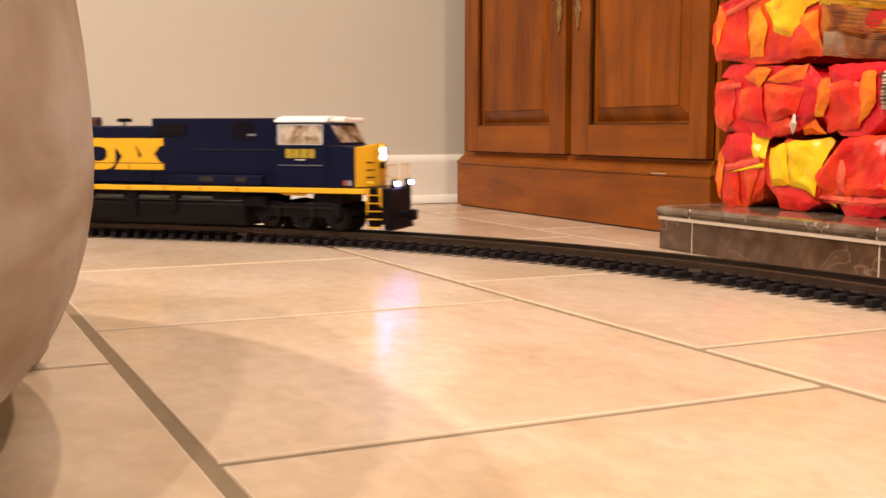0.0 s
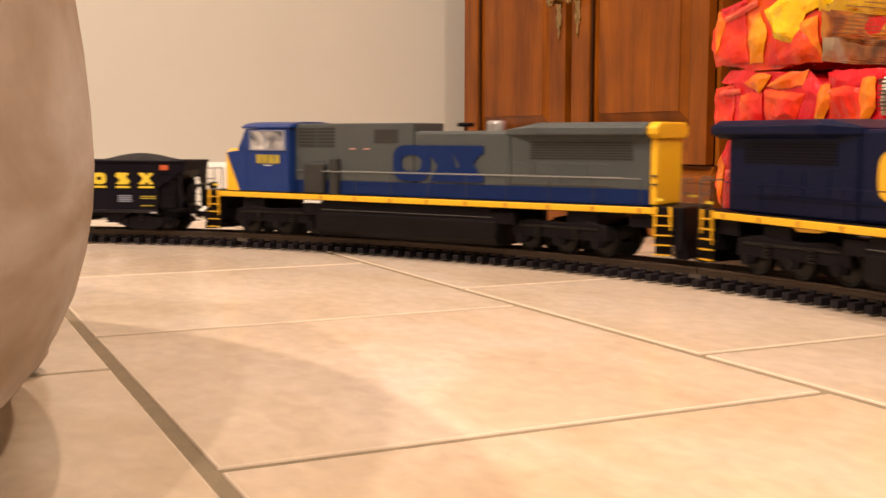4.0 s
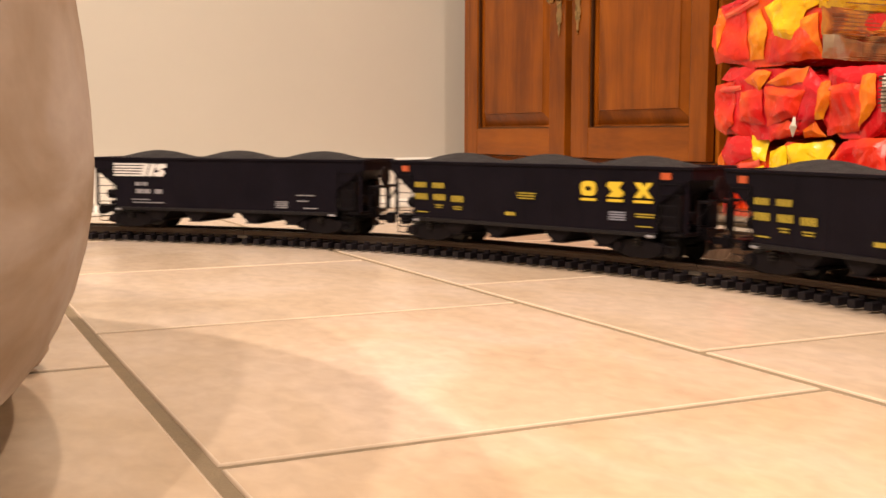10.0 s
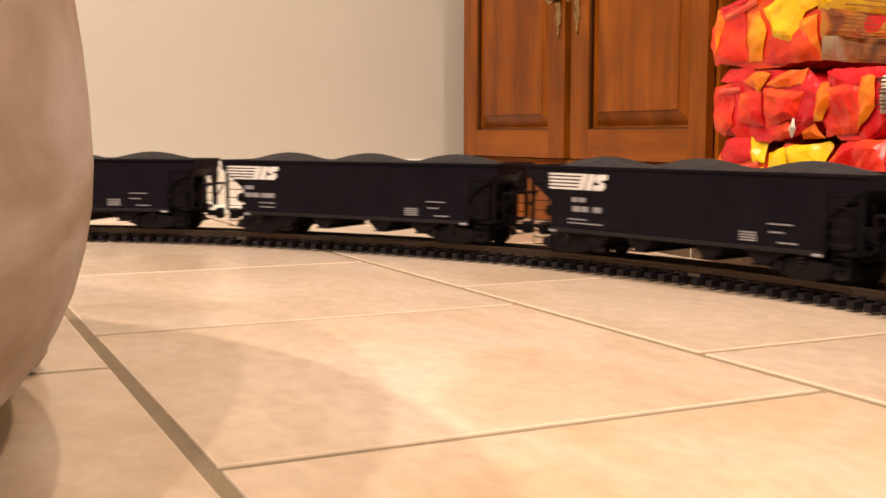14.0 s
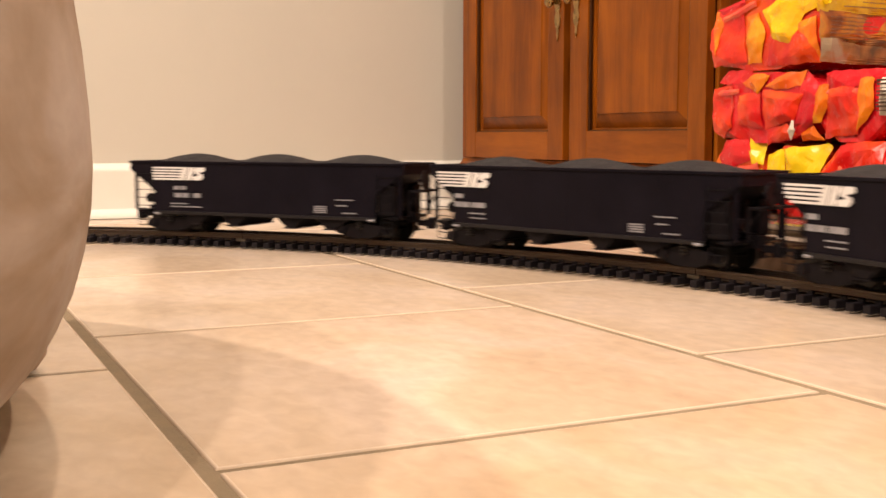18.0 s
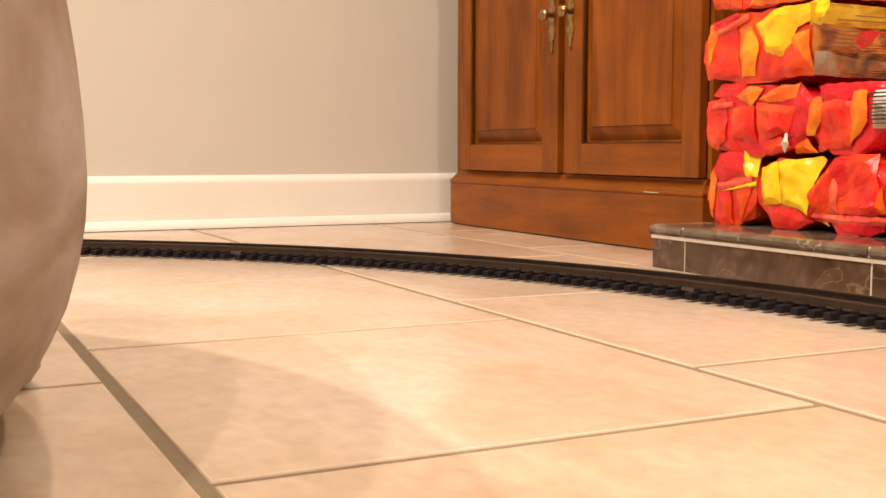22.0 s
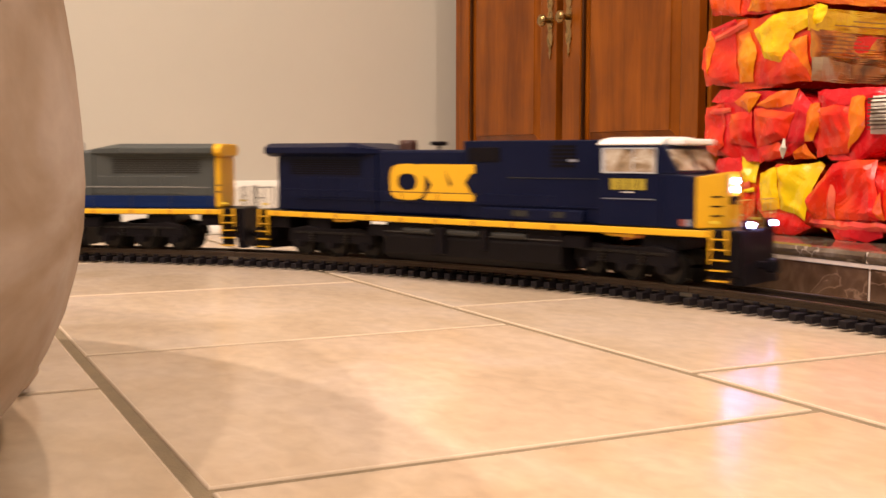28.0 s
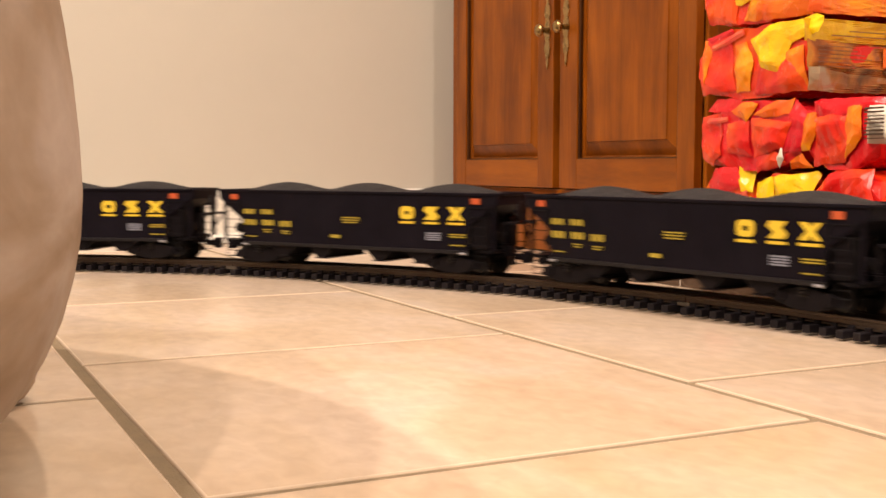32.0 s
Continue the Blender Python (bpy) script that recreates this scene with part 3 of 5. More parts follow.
def track_section(s0, s1, count):
    x, y, h = along((s0 + s1) / 2)
    t = new("track_section")
    tagged(t, "model railway track section with brass rails on black plastic ties", "track", "loop of model railway track")
    for at in (-GAUGE / 2 - 0.002, GAUGE / 2 + 0.002):
        bm = bmesh.new()
        sweep(bm, rail_profile(at), s0 + 0.02, s1 - 0.02, 24)
        part("rail", bm, RAIL, t, "dull brass rail")
        bm = bmesh.new()
        sweep(bm, [(at - 0.0056, 0.0098), (at - 0.0056, 0.0138), (at + 0.0056, 0.0138), (at + 0.0056, 0.0098)], s0 - 0.35, s0 + 0.35, 2)
        part("rail_joiner", bm, JOINER, t, "metal rail joiner")
    for k in range(count):
        s = s0 + 0.55 + (s1 - s0 - 1.1) * k / (count - 1)
        x, y, h = along(s)
        same("sleeper", TIE_MESH, t, pose(x, y, 0, 0, 0, math.degrees(h)))
    bm = bmesh.new()
    for side in (-0.016, 0.016):
        sweep(bm, [(side - 0.002, 0.003), (side - 0.002, 0.008), (side + 0.002, 0.008), (side + 0.002, 0.003)], s0 + 0.6, s1 - 0.6, 20)
    part("web", bm, TIE, t)
    return t


SECTIONS = [12.5 - 30 + 30 * i for i in range(6)]
half = 180 + STRAIGHT / DEG
for base in (0, half):
    for s in SECTIONS:
        track_section(base + s, base + s + 30, 36)
    track_section(base + END_A + 180, base + END_A + half, 14)


# ---- train ----
def decal(name, mat, parent, x0, x1, z0, z1, half, label="", thick=0.0006, swap=False):
    """The same flat mark on both sides of a vehicle: two parts. swap: turned end for end on the far side."""
    for s in (-1, 1):
        k = -s if swap else 1
        block(name, mat, parent, min(k * x0, k * x1), max(k * x0, k * x1), s * half - thick if s < 0 else s * half, s * half if s < 0 else s * half + thick, z0, z1, 0.0, label)


def poly_decal(name, mat, parent, outline, half, label="", thick=0.0006, middle=0.0, keep=False):
    """A flat outline on both sides, turned about the middle on the far side unless kept."""
    for s in (-1, 1):
        bm = bmesh.new()
        extruded(bm, [(middle + (u - middle) * (1 if keep else -s), w) for u, w in outline], "y", min(s * half, s * (half + thick)), max(s * half, s * (half + thick)))
        part(name, bm, mat, parent, label)


def frame_decal(name, mat, parent, x0, x1, z0, z1, wide, half, label="", middle=0.0):
    """A flat rounded block with an opening in it, on both sides."""
    for s in (-1, 1):
        bm = bmesh.new()
        n = 24
        cx, cz = (x0 + x1) / 2, (z0 + z1) / 2
        rx, rz = (x1 - x0) / 2, (z1 - z0) / 2

        def oval(a, b, power):
            pts = []
            for i in range(n):
                t = 2 * math.pi * i / n
                c, d = math.cos(t), math.sin(t)
                pts.append((cx + a * math.copysign(abs(c) ** power, c), cz + b * math.copysign(abs(d) ** power, d)))
            return pts
        outer, inner = oval(rx, rz, 0.6), oval(rx - wide, rz - wide * 0.9, 0.8)
        y0, y1 = s * half, s * (half + 0.0006)
        rings = [[bm.verts.new((middle - s * (u - middle), y, w)) for u, w in pts] for pts, y in ((outer, y0), (outer, y1), (inner, y1), (inner, y0))]
        for a, b in zip(rings, rings[1:] + rings[:1]):
            for i in range(n):
                bm.faces.new((a[i], a[(i + 1) % n], b[(i + 1) % n], b[i]))
        part(name, bm, mat, parent, label)


def wheel_mesh(r):
    bm = bmesh.new()
    prof = [(r * 0.28, -0.003), (r * 0.78, -0.0015), (r, -0.003), (r, 0.003), (r + 0.0022, 0.003), (r + 0.0022, 0.005), (r * 0.7, 0.005), (r * 0.25, 0.004)]
    lathe(bm, prof, 24)
    return mesh_of("wheel", bm, STEEL)


WHEEL_SMALL, WHEEL_BIG = wheel_mesh(0.0155), wheel_mesh(0.0175)


def truck(parent, x, turn, axles, r, mesh, mat, low, high):
    """A bogie: two side frames, a bolster, and wheels on axles."""
    t = new("truck")
    t.parent = parent
    t.matrix_basis = pose(x, 0, 0, 0, 0, turn)
    reach = axles[-1] + r * 0.9
    for s in (-1, 1):
        bm = bmesh.new()
        if len(axles) == 3:
            out = [(-reach, low + 0.015), (-reach + 0.003, high - 0.009), (-axles[2] * 0.75, high - 0.004), (-0.020, high - 0.007), (0.020, high - 0.007), (axles[2] * 0.75, high - 0.004), (reach - 0.003, high - 0.009), (reach, low + 0.015)]
            for a in (axles[2], 0.0, -axles[2]):
                out += [(a + 0.0105, low + 0.0145), (a + 0.0085, low + 0.0065), (a - 0.0085, low + 0.0065), (a - 0.0105, low + 0.0145)]
        else:
            out = [(-reach, low + 0.009), (-reach + 0.003, low + 0.016), (-0.014, high), (0.014, high), (reach - 0.003, low + 0.016), (reach, low + 0.009), (reach - 0.008, low + 0.007), (0.012, low + 0.001), (-0.012, low + 0.001), (-reach + 0.008, low + 0.007)]
        y = s * 0.0365
        extruded(bm, out, "y", min(y, y + s * 0.008), max(y, y + s * 0.008), 0.001)
        for a in axles:
            rod(bm, (a, y + s * 0.006, RAIL_TOP + r), (a, y + s * 0.0115, RAIL_TOP + r), 0.0062, 12)
        part("side_frame", bm, mat, t)
        for k in (-0.5, 0.5) if len(axles) == 3 else (0.0, ):
            bm = bmesh.new()
            for z in range(4):
                rod(bm, (axles[-1] * k, y + s * 0.0095, low + 0.0150 + 0.0036 * z), (axles[-1] * k, y + s * 0.0095, low + 0.0172 + 0.0036 * z), 0.0046, 10)
            part("spring", bm, STEEL, t, "stacked coil spring")
        if len(axles) == 3:
            block("equalizer", STEEL, t, -axles[2] - 0.004, axles[2] + 0.004, min(y + s * 0.0082, y + s * 0.0100), max(y + s * 0.0082, y + s * 0.0100), high - 0.0145, high - 0.0115, 0.0005)
    bm = bmesh.new()
    box(bm, -0.012, 0.012, -0.036, 0.036, low + 0.012, min(0.060, high - 0.002), 0.001, 1)
    part("bolster", bm, BLACK, t)
    for a in axles:
        for s in (-1, 1):
            same("wheel", mesh, t, pose(a, s * (GAUGE / 2 + 0.002), RAIL_TOP + r, 90 if s > 0 else -90, 0, 0))
        bm = bmesh.new()
        rod(bm, (a, -0.022, RAIL_TOP + r), (a, 0.022, RAIL_TOP + r), 0.0025, 8)
        part("axle", bm, BLACK, t)
    return t


def ladder(parent, x0, x1, side, mat, z0=0.028, z1=0.086):
    """Five thin treads hung between two tapered side plates that reach half way down."""
    y = side * 0.0515
    way = 1 if x1 > x0 else -1
    for x, foot, k in ((x0, z0 + 0.020, way), (x1, z0 + 0.031, -way)):
        bm = bmesh.new()
        extruded(bm, [(x, z1), (x + k * 0.0040, z1), (x + k * 0.0012, foot), (x, foot)], "y", y - 0.0008, y + 0.0008)
        part("ladder_post", bm, mat, parent, "tapered yellow ladder post")
    for k in range(5):
        z = z0 + 0.002 + k * (z1 - z0 - 0.006) / 4.6
        block("ladder_tread", mat, parent, min(x0, x1), max(x0, x1), y - 0.003, y + 0.003, z, z + 0.0011, 0.0, "thin yellow tread")
    block("ladder_back", BLACK, parent, min(x0, x1) + 0.001, max(x0, x1) - 0.001, min(y - side * 0.0035, y - side * 0.0042), max(y - side * 0.0035, y - side * 0.0042), z0 + 0.001, z1 - 0.001)


def handrail(parent, xs, z0, z1, half, mat, post):
    for s in (-1, 1):
        bm = bmesh.new()
        rod(bm, (xs[0], s * half, z1), (xs[-1], s * half, z1), 0.0006, 6)
        part("handrail", bm, mat, parent, "thin wire handrail")
        for x in xs:
            bm = bmesh.new()
            rod(bm, (x, s * half, z0), (x, s * half, z1 - 0.0006), 0.0005, 6)
            part("handrail_post", bm, post, parent)
            # Flat patch on the stripe that paints the shadow at the post's foot.
            block("post_shadow", POSTSHADE, parent, x - 0.0022, x + 0.0022, min(s * 0.0526, s * 0.0532), max(s * 0.0526, s * 0.0532), 0.0785, 0.0838, 0.0, "post foot's shadow in dull yellow")


def coupler(parent, x, way, z):
    bm = bmesh.new()
    box(bm, min(x, x + way * 0.014), max(x, x + way * 0.014), -0.004, 0.004, z - 0.004, z + 0.004, 0.001, 1)
    box(bm, min(x + way * 0.014, x + way * 0.026), max(x + way * 0.014, x + way * 0.026), -0.008, 0.008, z - 0.008, z + 0.008, 0.003, 2)
    part("coupler", bm, BLACK, parent)


def locomotive(dark):
    """A six-axle diesel locomotive. dark: the navy one with lit lamps; else the blue and grey one."""
    L = new("model_locomotive")
    body, low, cabc, roofc = (NAVY, NAVY, NAVY, NAVY) if dark else (GREY, BLUE, BLUE, GREYROOF)
    logo = YELLOW if dark else BAND
    H = 0.037
    r = 0.030 if dark else 0.028        # extra length behind the rear truck
    # frame and deck
    for x0, x1 in ((-0.362 - r, -0.333), (-0.293, -0.250), (-0.142, 0.142), (0.250, 0.293), (0.333, 0.346)):
        block("underframe", BLACK, L, x0, x1, -0.044, 0.044, 0.060, 0.0755, 0.001)
    for s in (-1, 1):
        block("sill_stripe", YELLOW, L, -0.338 - r, 0.333, min(s * 0.0475, s * 0.0525), max(s * 0.0475, s * 0.0525), 0.0772, 0.0846, 0.0008, "yellow stripe along the sill")
    block("walkway", BLACK, L, -0.372 - r, 0.356, -0.0472, 0.0472, 0.0762, 0.0855, 0.001)
    # hoods
    block("middle_hood", body, L, -0.0149, 0.1949, -H, H, 0.0862, 0.1845, 0.0015)
    block("engine_hood", body, L, -0.1659, -0.0151, -H, H, 0.0862, 0.1735, 0.004)
    block("radiator_hood", body, L, -0.327 - r if not dark else -0.364, -0.1661, -H, H, 0.0862, 0.1715, 0.002)
    bm = bmesh.new()
    wing = [(-0.040, 0.1640), (-0.051, 0.1690), (-0.051, 0.1775), (-0.040, 0.1835), (0.040, 0.1835), (0.051, 0.1775), (0.051, 0.1690), (0.040, 0.1640)]
    extruded(bm, wing, "x", -0.378 if dark else -0.3265 - r, -0.208, 0.0012)
    near = [bm.verts.new((-0.2079, y * 0.99, z)) for y, z in wing]
    far = [bm.verts.new((-0.160, y * 0.74, min(z, 0.1745))) for y, z in wing]
    for i in range(8):
        bm.faces.new((near[i], near[(i + 1) % 8], far[(i + 1) % 8], far[i]))
    bm.faces.new(near[::-1])
    bm.faces.new(far)
    part("radiator", bm, body, L)
    if not dark:
        block("hood_end", YELLOW, L, -0.3365 - r, -0.3275 - r, -H, H, 0.0862, 0.164, 0.002, "yellow rear hood end")
        bm = bmesh.new()
        extruded(bm, [(y * 0.93, z) for y, z in wing], "x", -0.3405 - r, -0.3268 - r, 0.002)
        part("radiator_end", bm, YELLOW, L, "yellow rear end of the radiator")
        for s in (-1, 1):
            for z in (0.1095, 0.1195):
                block("hand_grip", DARKGREY, L, -0.3368 - r, -0.3305 - r, min(s * H, s * (H + 0.0022)), max(s * H, s * (H + 0.0022)), z, z + 0.0022, 0.0004, "dark hand grip")
        decal("lower_band", BAND, L, -0.3265 - r, 0.1945, 0.0864, 0.1045, H, "blue band along the hood")
    # grilles: slats set in shallow frames
    for s in (-1, 1):
        bm = bmesh.new()
        for k in range(7):
            z = 0.139 + k * 0.0032
            box(bm, -0.305 - r, -0.195, s * (H + 0.0004) - 0.0006, s * (H + 0.0004) + 0.0006, z, z + 0.0016)
        part("radiator_grille", bm, DARKGREY if not dark else BLACK, L)
        for x in ((0.120, 0.152), (0.155, 0.187)) if not dark else ((0.12, 0.155), ):
            bm = bmesh.new()
            for k in range(6):
                z = 0.152 + k * 0.0047
                box(bm, x[0], x[1], s * (H + 0.0004) - 0.0006, s * (H + 0.0004) + 0.0006, z, z + 0.0028)
            part("grille", bm, DARKGREY if not dark else BLACK, L)
        # doors along the hood
        for k in range(4):
            x = -0.31 + k * 0.0365
            block("hood_door", body, L, x, x + 0.033, s * (H + 0.0003) - 0.0005, s * (H + 0.0003) + 0.0005, 0.107, 0.134, 0.0004)
        block("hatch", DARKGREY if not dark else BLACK, L, 0.01 if not dark else -0.006, 0.05 if not dark else 0.044, min(s * H, s * (H + 0.0012)), max(s * H, s * (H + 0.0012)), 0.158, 0.176, 0.0004)
        bm = bmesh.new()
        rod(bm, (-0.32, s * (H + 0.002), 0.1045 if dark else 0.118), (0.19, s * (H + 0.002), 0.1045 if dark else 0.118), 0.0006, 6)
        part("grab_rail", bm, GREYROOF if not dark else NAVY, L)
        block("equipment_box", DARKGREY if not dark else NAVY, L, 0.135 if not dark else 0.02, 0.172 if not dark else 0.17, min(s * H, s * 0.0455), max(s * H, s * 0.0455), 0.0862, 0.128 if not dark else 0.101, 0.0015)
        if dark:
            for x0, x1 in ((0.068, 0.092), (0.128, 0.145)):
                block("access_plate", DARKGREY, L, x0, x1, min(s * 0.0456, s * 0.0462), max(s * 0.0456, s * 0.0462), 0.0915, 0.0985, 0.0, "dull grey access plate")
            bm = bmesh.new()
            rod(bm, (0.055, s * (H + 0.001), 0.1385), (0.190, s * (H + 0.001), 0.1385), 0.0005, 6)
            part("hood_seam", bm, DARKGREY, L)
        else:
            bm = bmesh.new()
            rod(bm, (0.118, s * 0.041, 0.0862), (0.118, s * 0.041, 0.135), 0.008, 12)
            part("air_duct", bm, DARKGREY, L)
        for x in ((0.145, 0.158), ) if dark else ((0.058, 0.068), (0.083, 0.093)):
            block("small_label", GREYDECAL if dark else PINKDECAL, L, x[0], x[1], min(s * (H + 0.0008), s * (H + 0.0018)), max(s * (H + 0.0008), s * (H + 0.0018)), 0.148 if not dark else 0.1585, 0.1505 if not dark else 0.1615, 0.0, "tiny pale label")
    # brand mark as plain shapes
    x0 = -0.140 if dark else -0.127
    mid = x0 + 0.0725
    frame_decal("mark_ring", logo, L, x0, x0 + 0.062, 0.1065, 0.1550, 0.0145, H + 0.0009, "plain shape in the mark's colour", middle=mid)
    poly_decal("mark_slab", logo, L, [(x0 + 0.050, 0.1545), (x0 + 0.092, 0.1545), (x0 + 0.104, 0.124), (x0 + 0.098, 0.1072), (x0 + 0.060, 0.1072), (x0 + 0.074, 0.1275)], H + 0.0011, "plain shape in the mark's colour", middle=mid)
    poly_decal("mark_block", logo, L, [(x0 + 0.090, 0.1545), (x0 + 0.145, 0.1545), (x0 + 0.145, 0.1430), (x0 + 0.139, 0.1430), (x0 + 0.129, 0.131), (x0 + 0.139, 0.1180), (x0 + 0.145, 0.1180), (x0 + 0.145, 0.1072), (x0 + 0.094, 0.1072), (x0 + 0.108, 0.129)], H + 0.0013, "plain shape in the mark's colour", middle=mid)
    # cab and nose
    bm = bmesh.new()
    extruded(bm, [(0.1951, 0.0862), (0.2762, 0.0862), (0.2762, 0.1452), (0.296, 0.1457), (0.279, 0.1775), (0.1951, 0.1775)], "y", -0.0515, 0.0515, 0.0015)
    part("cab", bm, cabc, L)
    bm = bmesh.new()
    extruded(bm, [(-0.0525, 0.1778), (-0.0525, 0.1805), (-0.042, 0.1850), (-0.022, 0.1875), (0.022, 0.1875), (0.042, 0.1850), (0.0525, 0.1805), (0.0525, 0.1778)], "x", 0.194 if dark else 0.191, 0.2745 if dark else 0.286, 0.0015 if dark else 0.003)
    # The dark engine's roof carries its highlight in its colour.
    part("cab_roof", bm, ROOFGLARE if dark else BLUE, L, "cab roof with glare painted white" if dark else "blue cab roof")
    for s in (-1, 1):
        w = new("side_window")
        w.parent = L
        y0 = s * 0.0516
        fm = WINGREY if dark else GREYDECAL
        for x0_, x1_, z0_, z1_ in ((0.200, 0.2042, 0.146, 0.175), (0.268, 0.2695, 0.146, 0.175), (0.2043, 0.2679, 0.146, 0.1475), (0.2043, 0.2679, 0.1735, 0.175), (0.240, 0.2415, 0.1476, 0.1734)):
            block("window_frame", fm, w, x0_, x1_, min(y0, y0 + s * 0.0014), max(y0, y0 + s * 0.0014), z0_, z1_)
        block("pane", GLASS if dark else GLASSDARK, w, 0.2043, 0.2679, min(y0, y0 + s * 0.0005), max(y0, y0 + s * 0.0005), 0.1476, 0.1734)
        # windscreen halves on the sloping front
        bm = bmesh.new()
        box(bm, -0.0005, 0.0009, min(s * 0.004, s * 0.046), max(s * 0.004, s * 0.046), -0.014, 0.0135, 0.0004, 1)
        part("windscreen", bm, GLASS if dark else GLASSDARK, L, at=pose(0.2879, 0, 0.1612, 0, -28, 0))
    if dark:
        for y in (-0.03, -0.01, 0.01, 0.03):
            bm = bmesh.new()
            box(bm, 0.2775, 0.2975, y - 0.0085, y + 0.0085, 0.1778, 0.1850, 0.002, 2)
            part("marker_light", bm, ROOFGLARE, L, "lamp housing with glare painted white")
    bm = bmesh.new()
    extruded(bm, [(0.2765, 0.0862), (0.3178, 0.0862), (0.3178, 0.1430), (0.2965, 0.1455), (0.2765, 0.1455)], "y", -0.0513, 0.0513, 0.0012)
    part("nose", bm, cabc, L)
    bm = bmesh.new()
    ring = [(0.318, -0.0513, 0.1430), (0.3365, -0.027, 0.1465), (0.3405, -0.015, 0.1490), (0.3405, 0.015, 0.1490), (0.3365, 0.027, 0.1465), (0.318, 0.0513, 0.1430)]
    low_v = [bm.verts.new((x, y, 0.0862)) for x, y, z in ring]
    top_v = [bm.verts.new((x, y, z)) for x, y, z in ring]
    for k in range(6):
        bm.faces.new((low_v[k], low_v[(k + 1) % 6], top_v[(k + 1) % 6], top_v[k]))
    bm.faces.new(low_v[::-1])
    bm.faces.new(top_v)
    bmesh.ops.bevel(bm, geom=list(bm.edges), offset=0.0012, segments=2, profile=0.5, affect="EDGES", clamp_overlap=True)
    part("nose_front", bm, YELLOW, L, "yellow nose front")
    if not dark:
        poly_decal("nose_stripe", YELLOW, L, [(0.3175, 0.0866), (0.292, 0.0866), (0.3175, 0.141)], 0.0515, "yellow wedge on the nose", keep=True)
    for z in (0.1285, 0.1382):
        bm = bmesh.new()
        rod(bm, (0.3400, 0, z), (0.3432, 0, z), 0.0033, 16)
        part("headlight", bm, LED if dark else GLASSDARK, L, "lit white headlight" if dark else "")
    for s in (-1, 1):
        for z in (0.100, 0.1105, 0.121):
            bm = bmesh.new()
            rod(bm, (0.3300, s * 0.0362, z), (0.3378, s * 0.0258, z), 0.0009, 6)
            part("grab_iron", bm, BLACK, L, "black grab iron on the nose")
    bm = bmesh.new()
    box(bm, 0.3402, 0.341, -0.012, 0.012, 0.112, 0.121)
    part("vent", bm, BLACK, L)
    # cab number as bars
    for k in range(4):
        decal("number_bar", DIMLEMON, L, 0.2120 + 0.0117 * k, 0.2218 + 0.0117 * k, 0.1272, 0.1400, 0.0518)
    decal("number_line", WHITE, L, 0.227, 0.242, 0.1240, 0.1252, 0.0518)
    if dark:
        decal("flag_label", REDDECAL, L, 0.300, 0.307, 0.0885, 0.096, 0.0515)
        decal("flag_label", GREYDECAL, L, 0.3072, 0.3135, 0.0885, 0.096, 0.0515)
        decal("cab_line", GREYDECAL, L, 0.20, 0.268, 0.1165, 0.1173, 0.0518)
    # ends: pilot, steps, couplers, lights
    for way in (-1, 1):
        e, f = (0.017, 0.004) if way > 0 else (-r, -r)
        q = (0.386 if way > 0 else 0.374) - e
        bm = bmesh.new()
        box(bm, min(way * (0.363 - e), way * q), max(way * (0.363 - e), way * q), -0.047, 0.047, 0.034, 0.0858, 0.002)
        extruded(bm, [(way * q, 0.050), (way * (q + 0.005), 0.026), (way * (q - 0.010), 0.026), (way * (q - 0.010), 0.050)], "y", -0.044, 0.044)
        part("pilot", bm, BLACK, L)
        block("step_well", BLACK, L, min(way * (0.3385 - f), way * (0.3625 - f)), max(way * (0.3385 - f), way * (0.3625 - f)), -0.045, 0.045, 0.042, 0.0595)
        coupler(L, way * (q - (0.002 if way > 0 else 0.008)), way, 0.046)
        for s in (-1, 1):
            ladder(L, way * (0.3395 - f), way * (0.3615 - f), s, YELLOW)
            bm = bmesh.new()
            for y in (0.047, 0.031, 0.014):
                rod(bm, (way * (q - 0.003), s * y, 0.0858), (way * (q - 0.003), s * y, 0.118), 0.0008, 6)
            rod(bm, (way * (q - 0.003), s * 0.047, 0.118), (way * (q - 0.003), s * 0.014, 0.118), 0.0008, 6)
            rod(bm, (way * (q - 0.003), s * 0.047, 0.102), (way * (q - 0.003), s * 0.031, 0.102), 0.0007, 6)
            part("end_rail", bm, BRASSWIRE if dark and way > 0 else RAILGREY, L, "thin wire end railing")
            block("step_lamp", LEMON, L, min(way * (0.340 - f), way * (0.351 - f)), max(way * (0.340 - f), way * (0.351 - f)), min(s * 0.0512, s * 0.0524), max(s * 0.0512, s * 0.0524), 0.0925, 0.0955, 0.0, "small lemon reflector")
    for s in (-1, 1):
        bm = bmesh.new()
        box(bm, 0.366, 0.3725, s * 0.030 - 0.006, s * 0.030 + 0.006, 0.0862, 0.0965, 0.001)
        part("ditch_light_housing", bm, BLACK, L)
        bm = bmesh.new()
        rod(bm, (0.3723, s * 0.030, 0.0915), (0.3755, s * 0.030, 0.0915), 0.0030, 14)
        part("ditch_light", bm, LED if dark else GLASSDARK, L, "lit white ditch light" if dark else "")
    handrail(L, [-0.350 + 0.0605 * i for i in range(9)], 0.0858, 0.1175, 0.0505, NAVY if dark else HANDRAIL, NAVY if dark else DARKGREY)
    # underside
    base = 0.0265
    bm = bmesh.new()
    extruded(bm, [(-0.040, 0.064), (-0.046, 0.058), (-0.046, base + 0.0085), (-0.036, base), (0.036, base), (0.046, base + 0.0085), (0.046, 0.058), (0.040, 0.064)], "x", -0.146 if dark else -0.150, 0.142 if dark else 0.150, 0.0015)
    part("fuel_tank", bm, TANK, L)
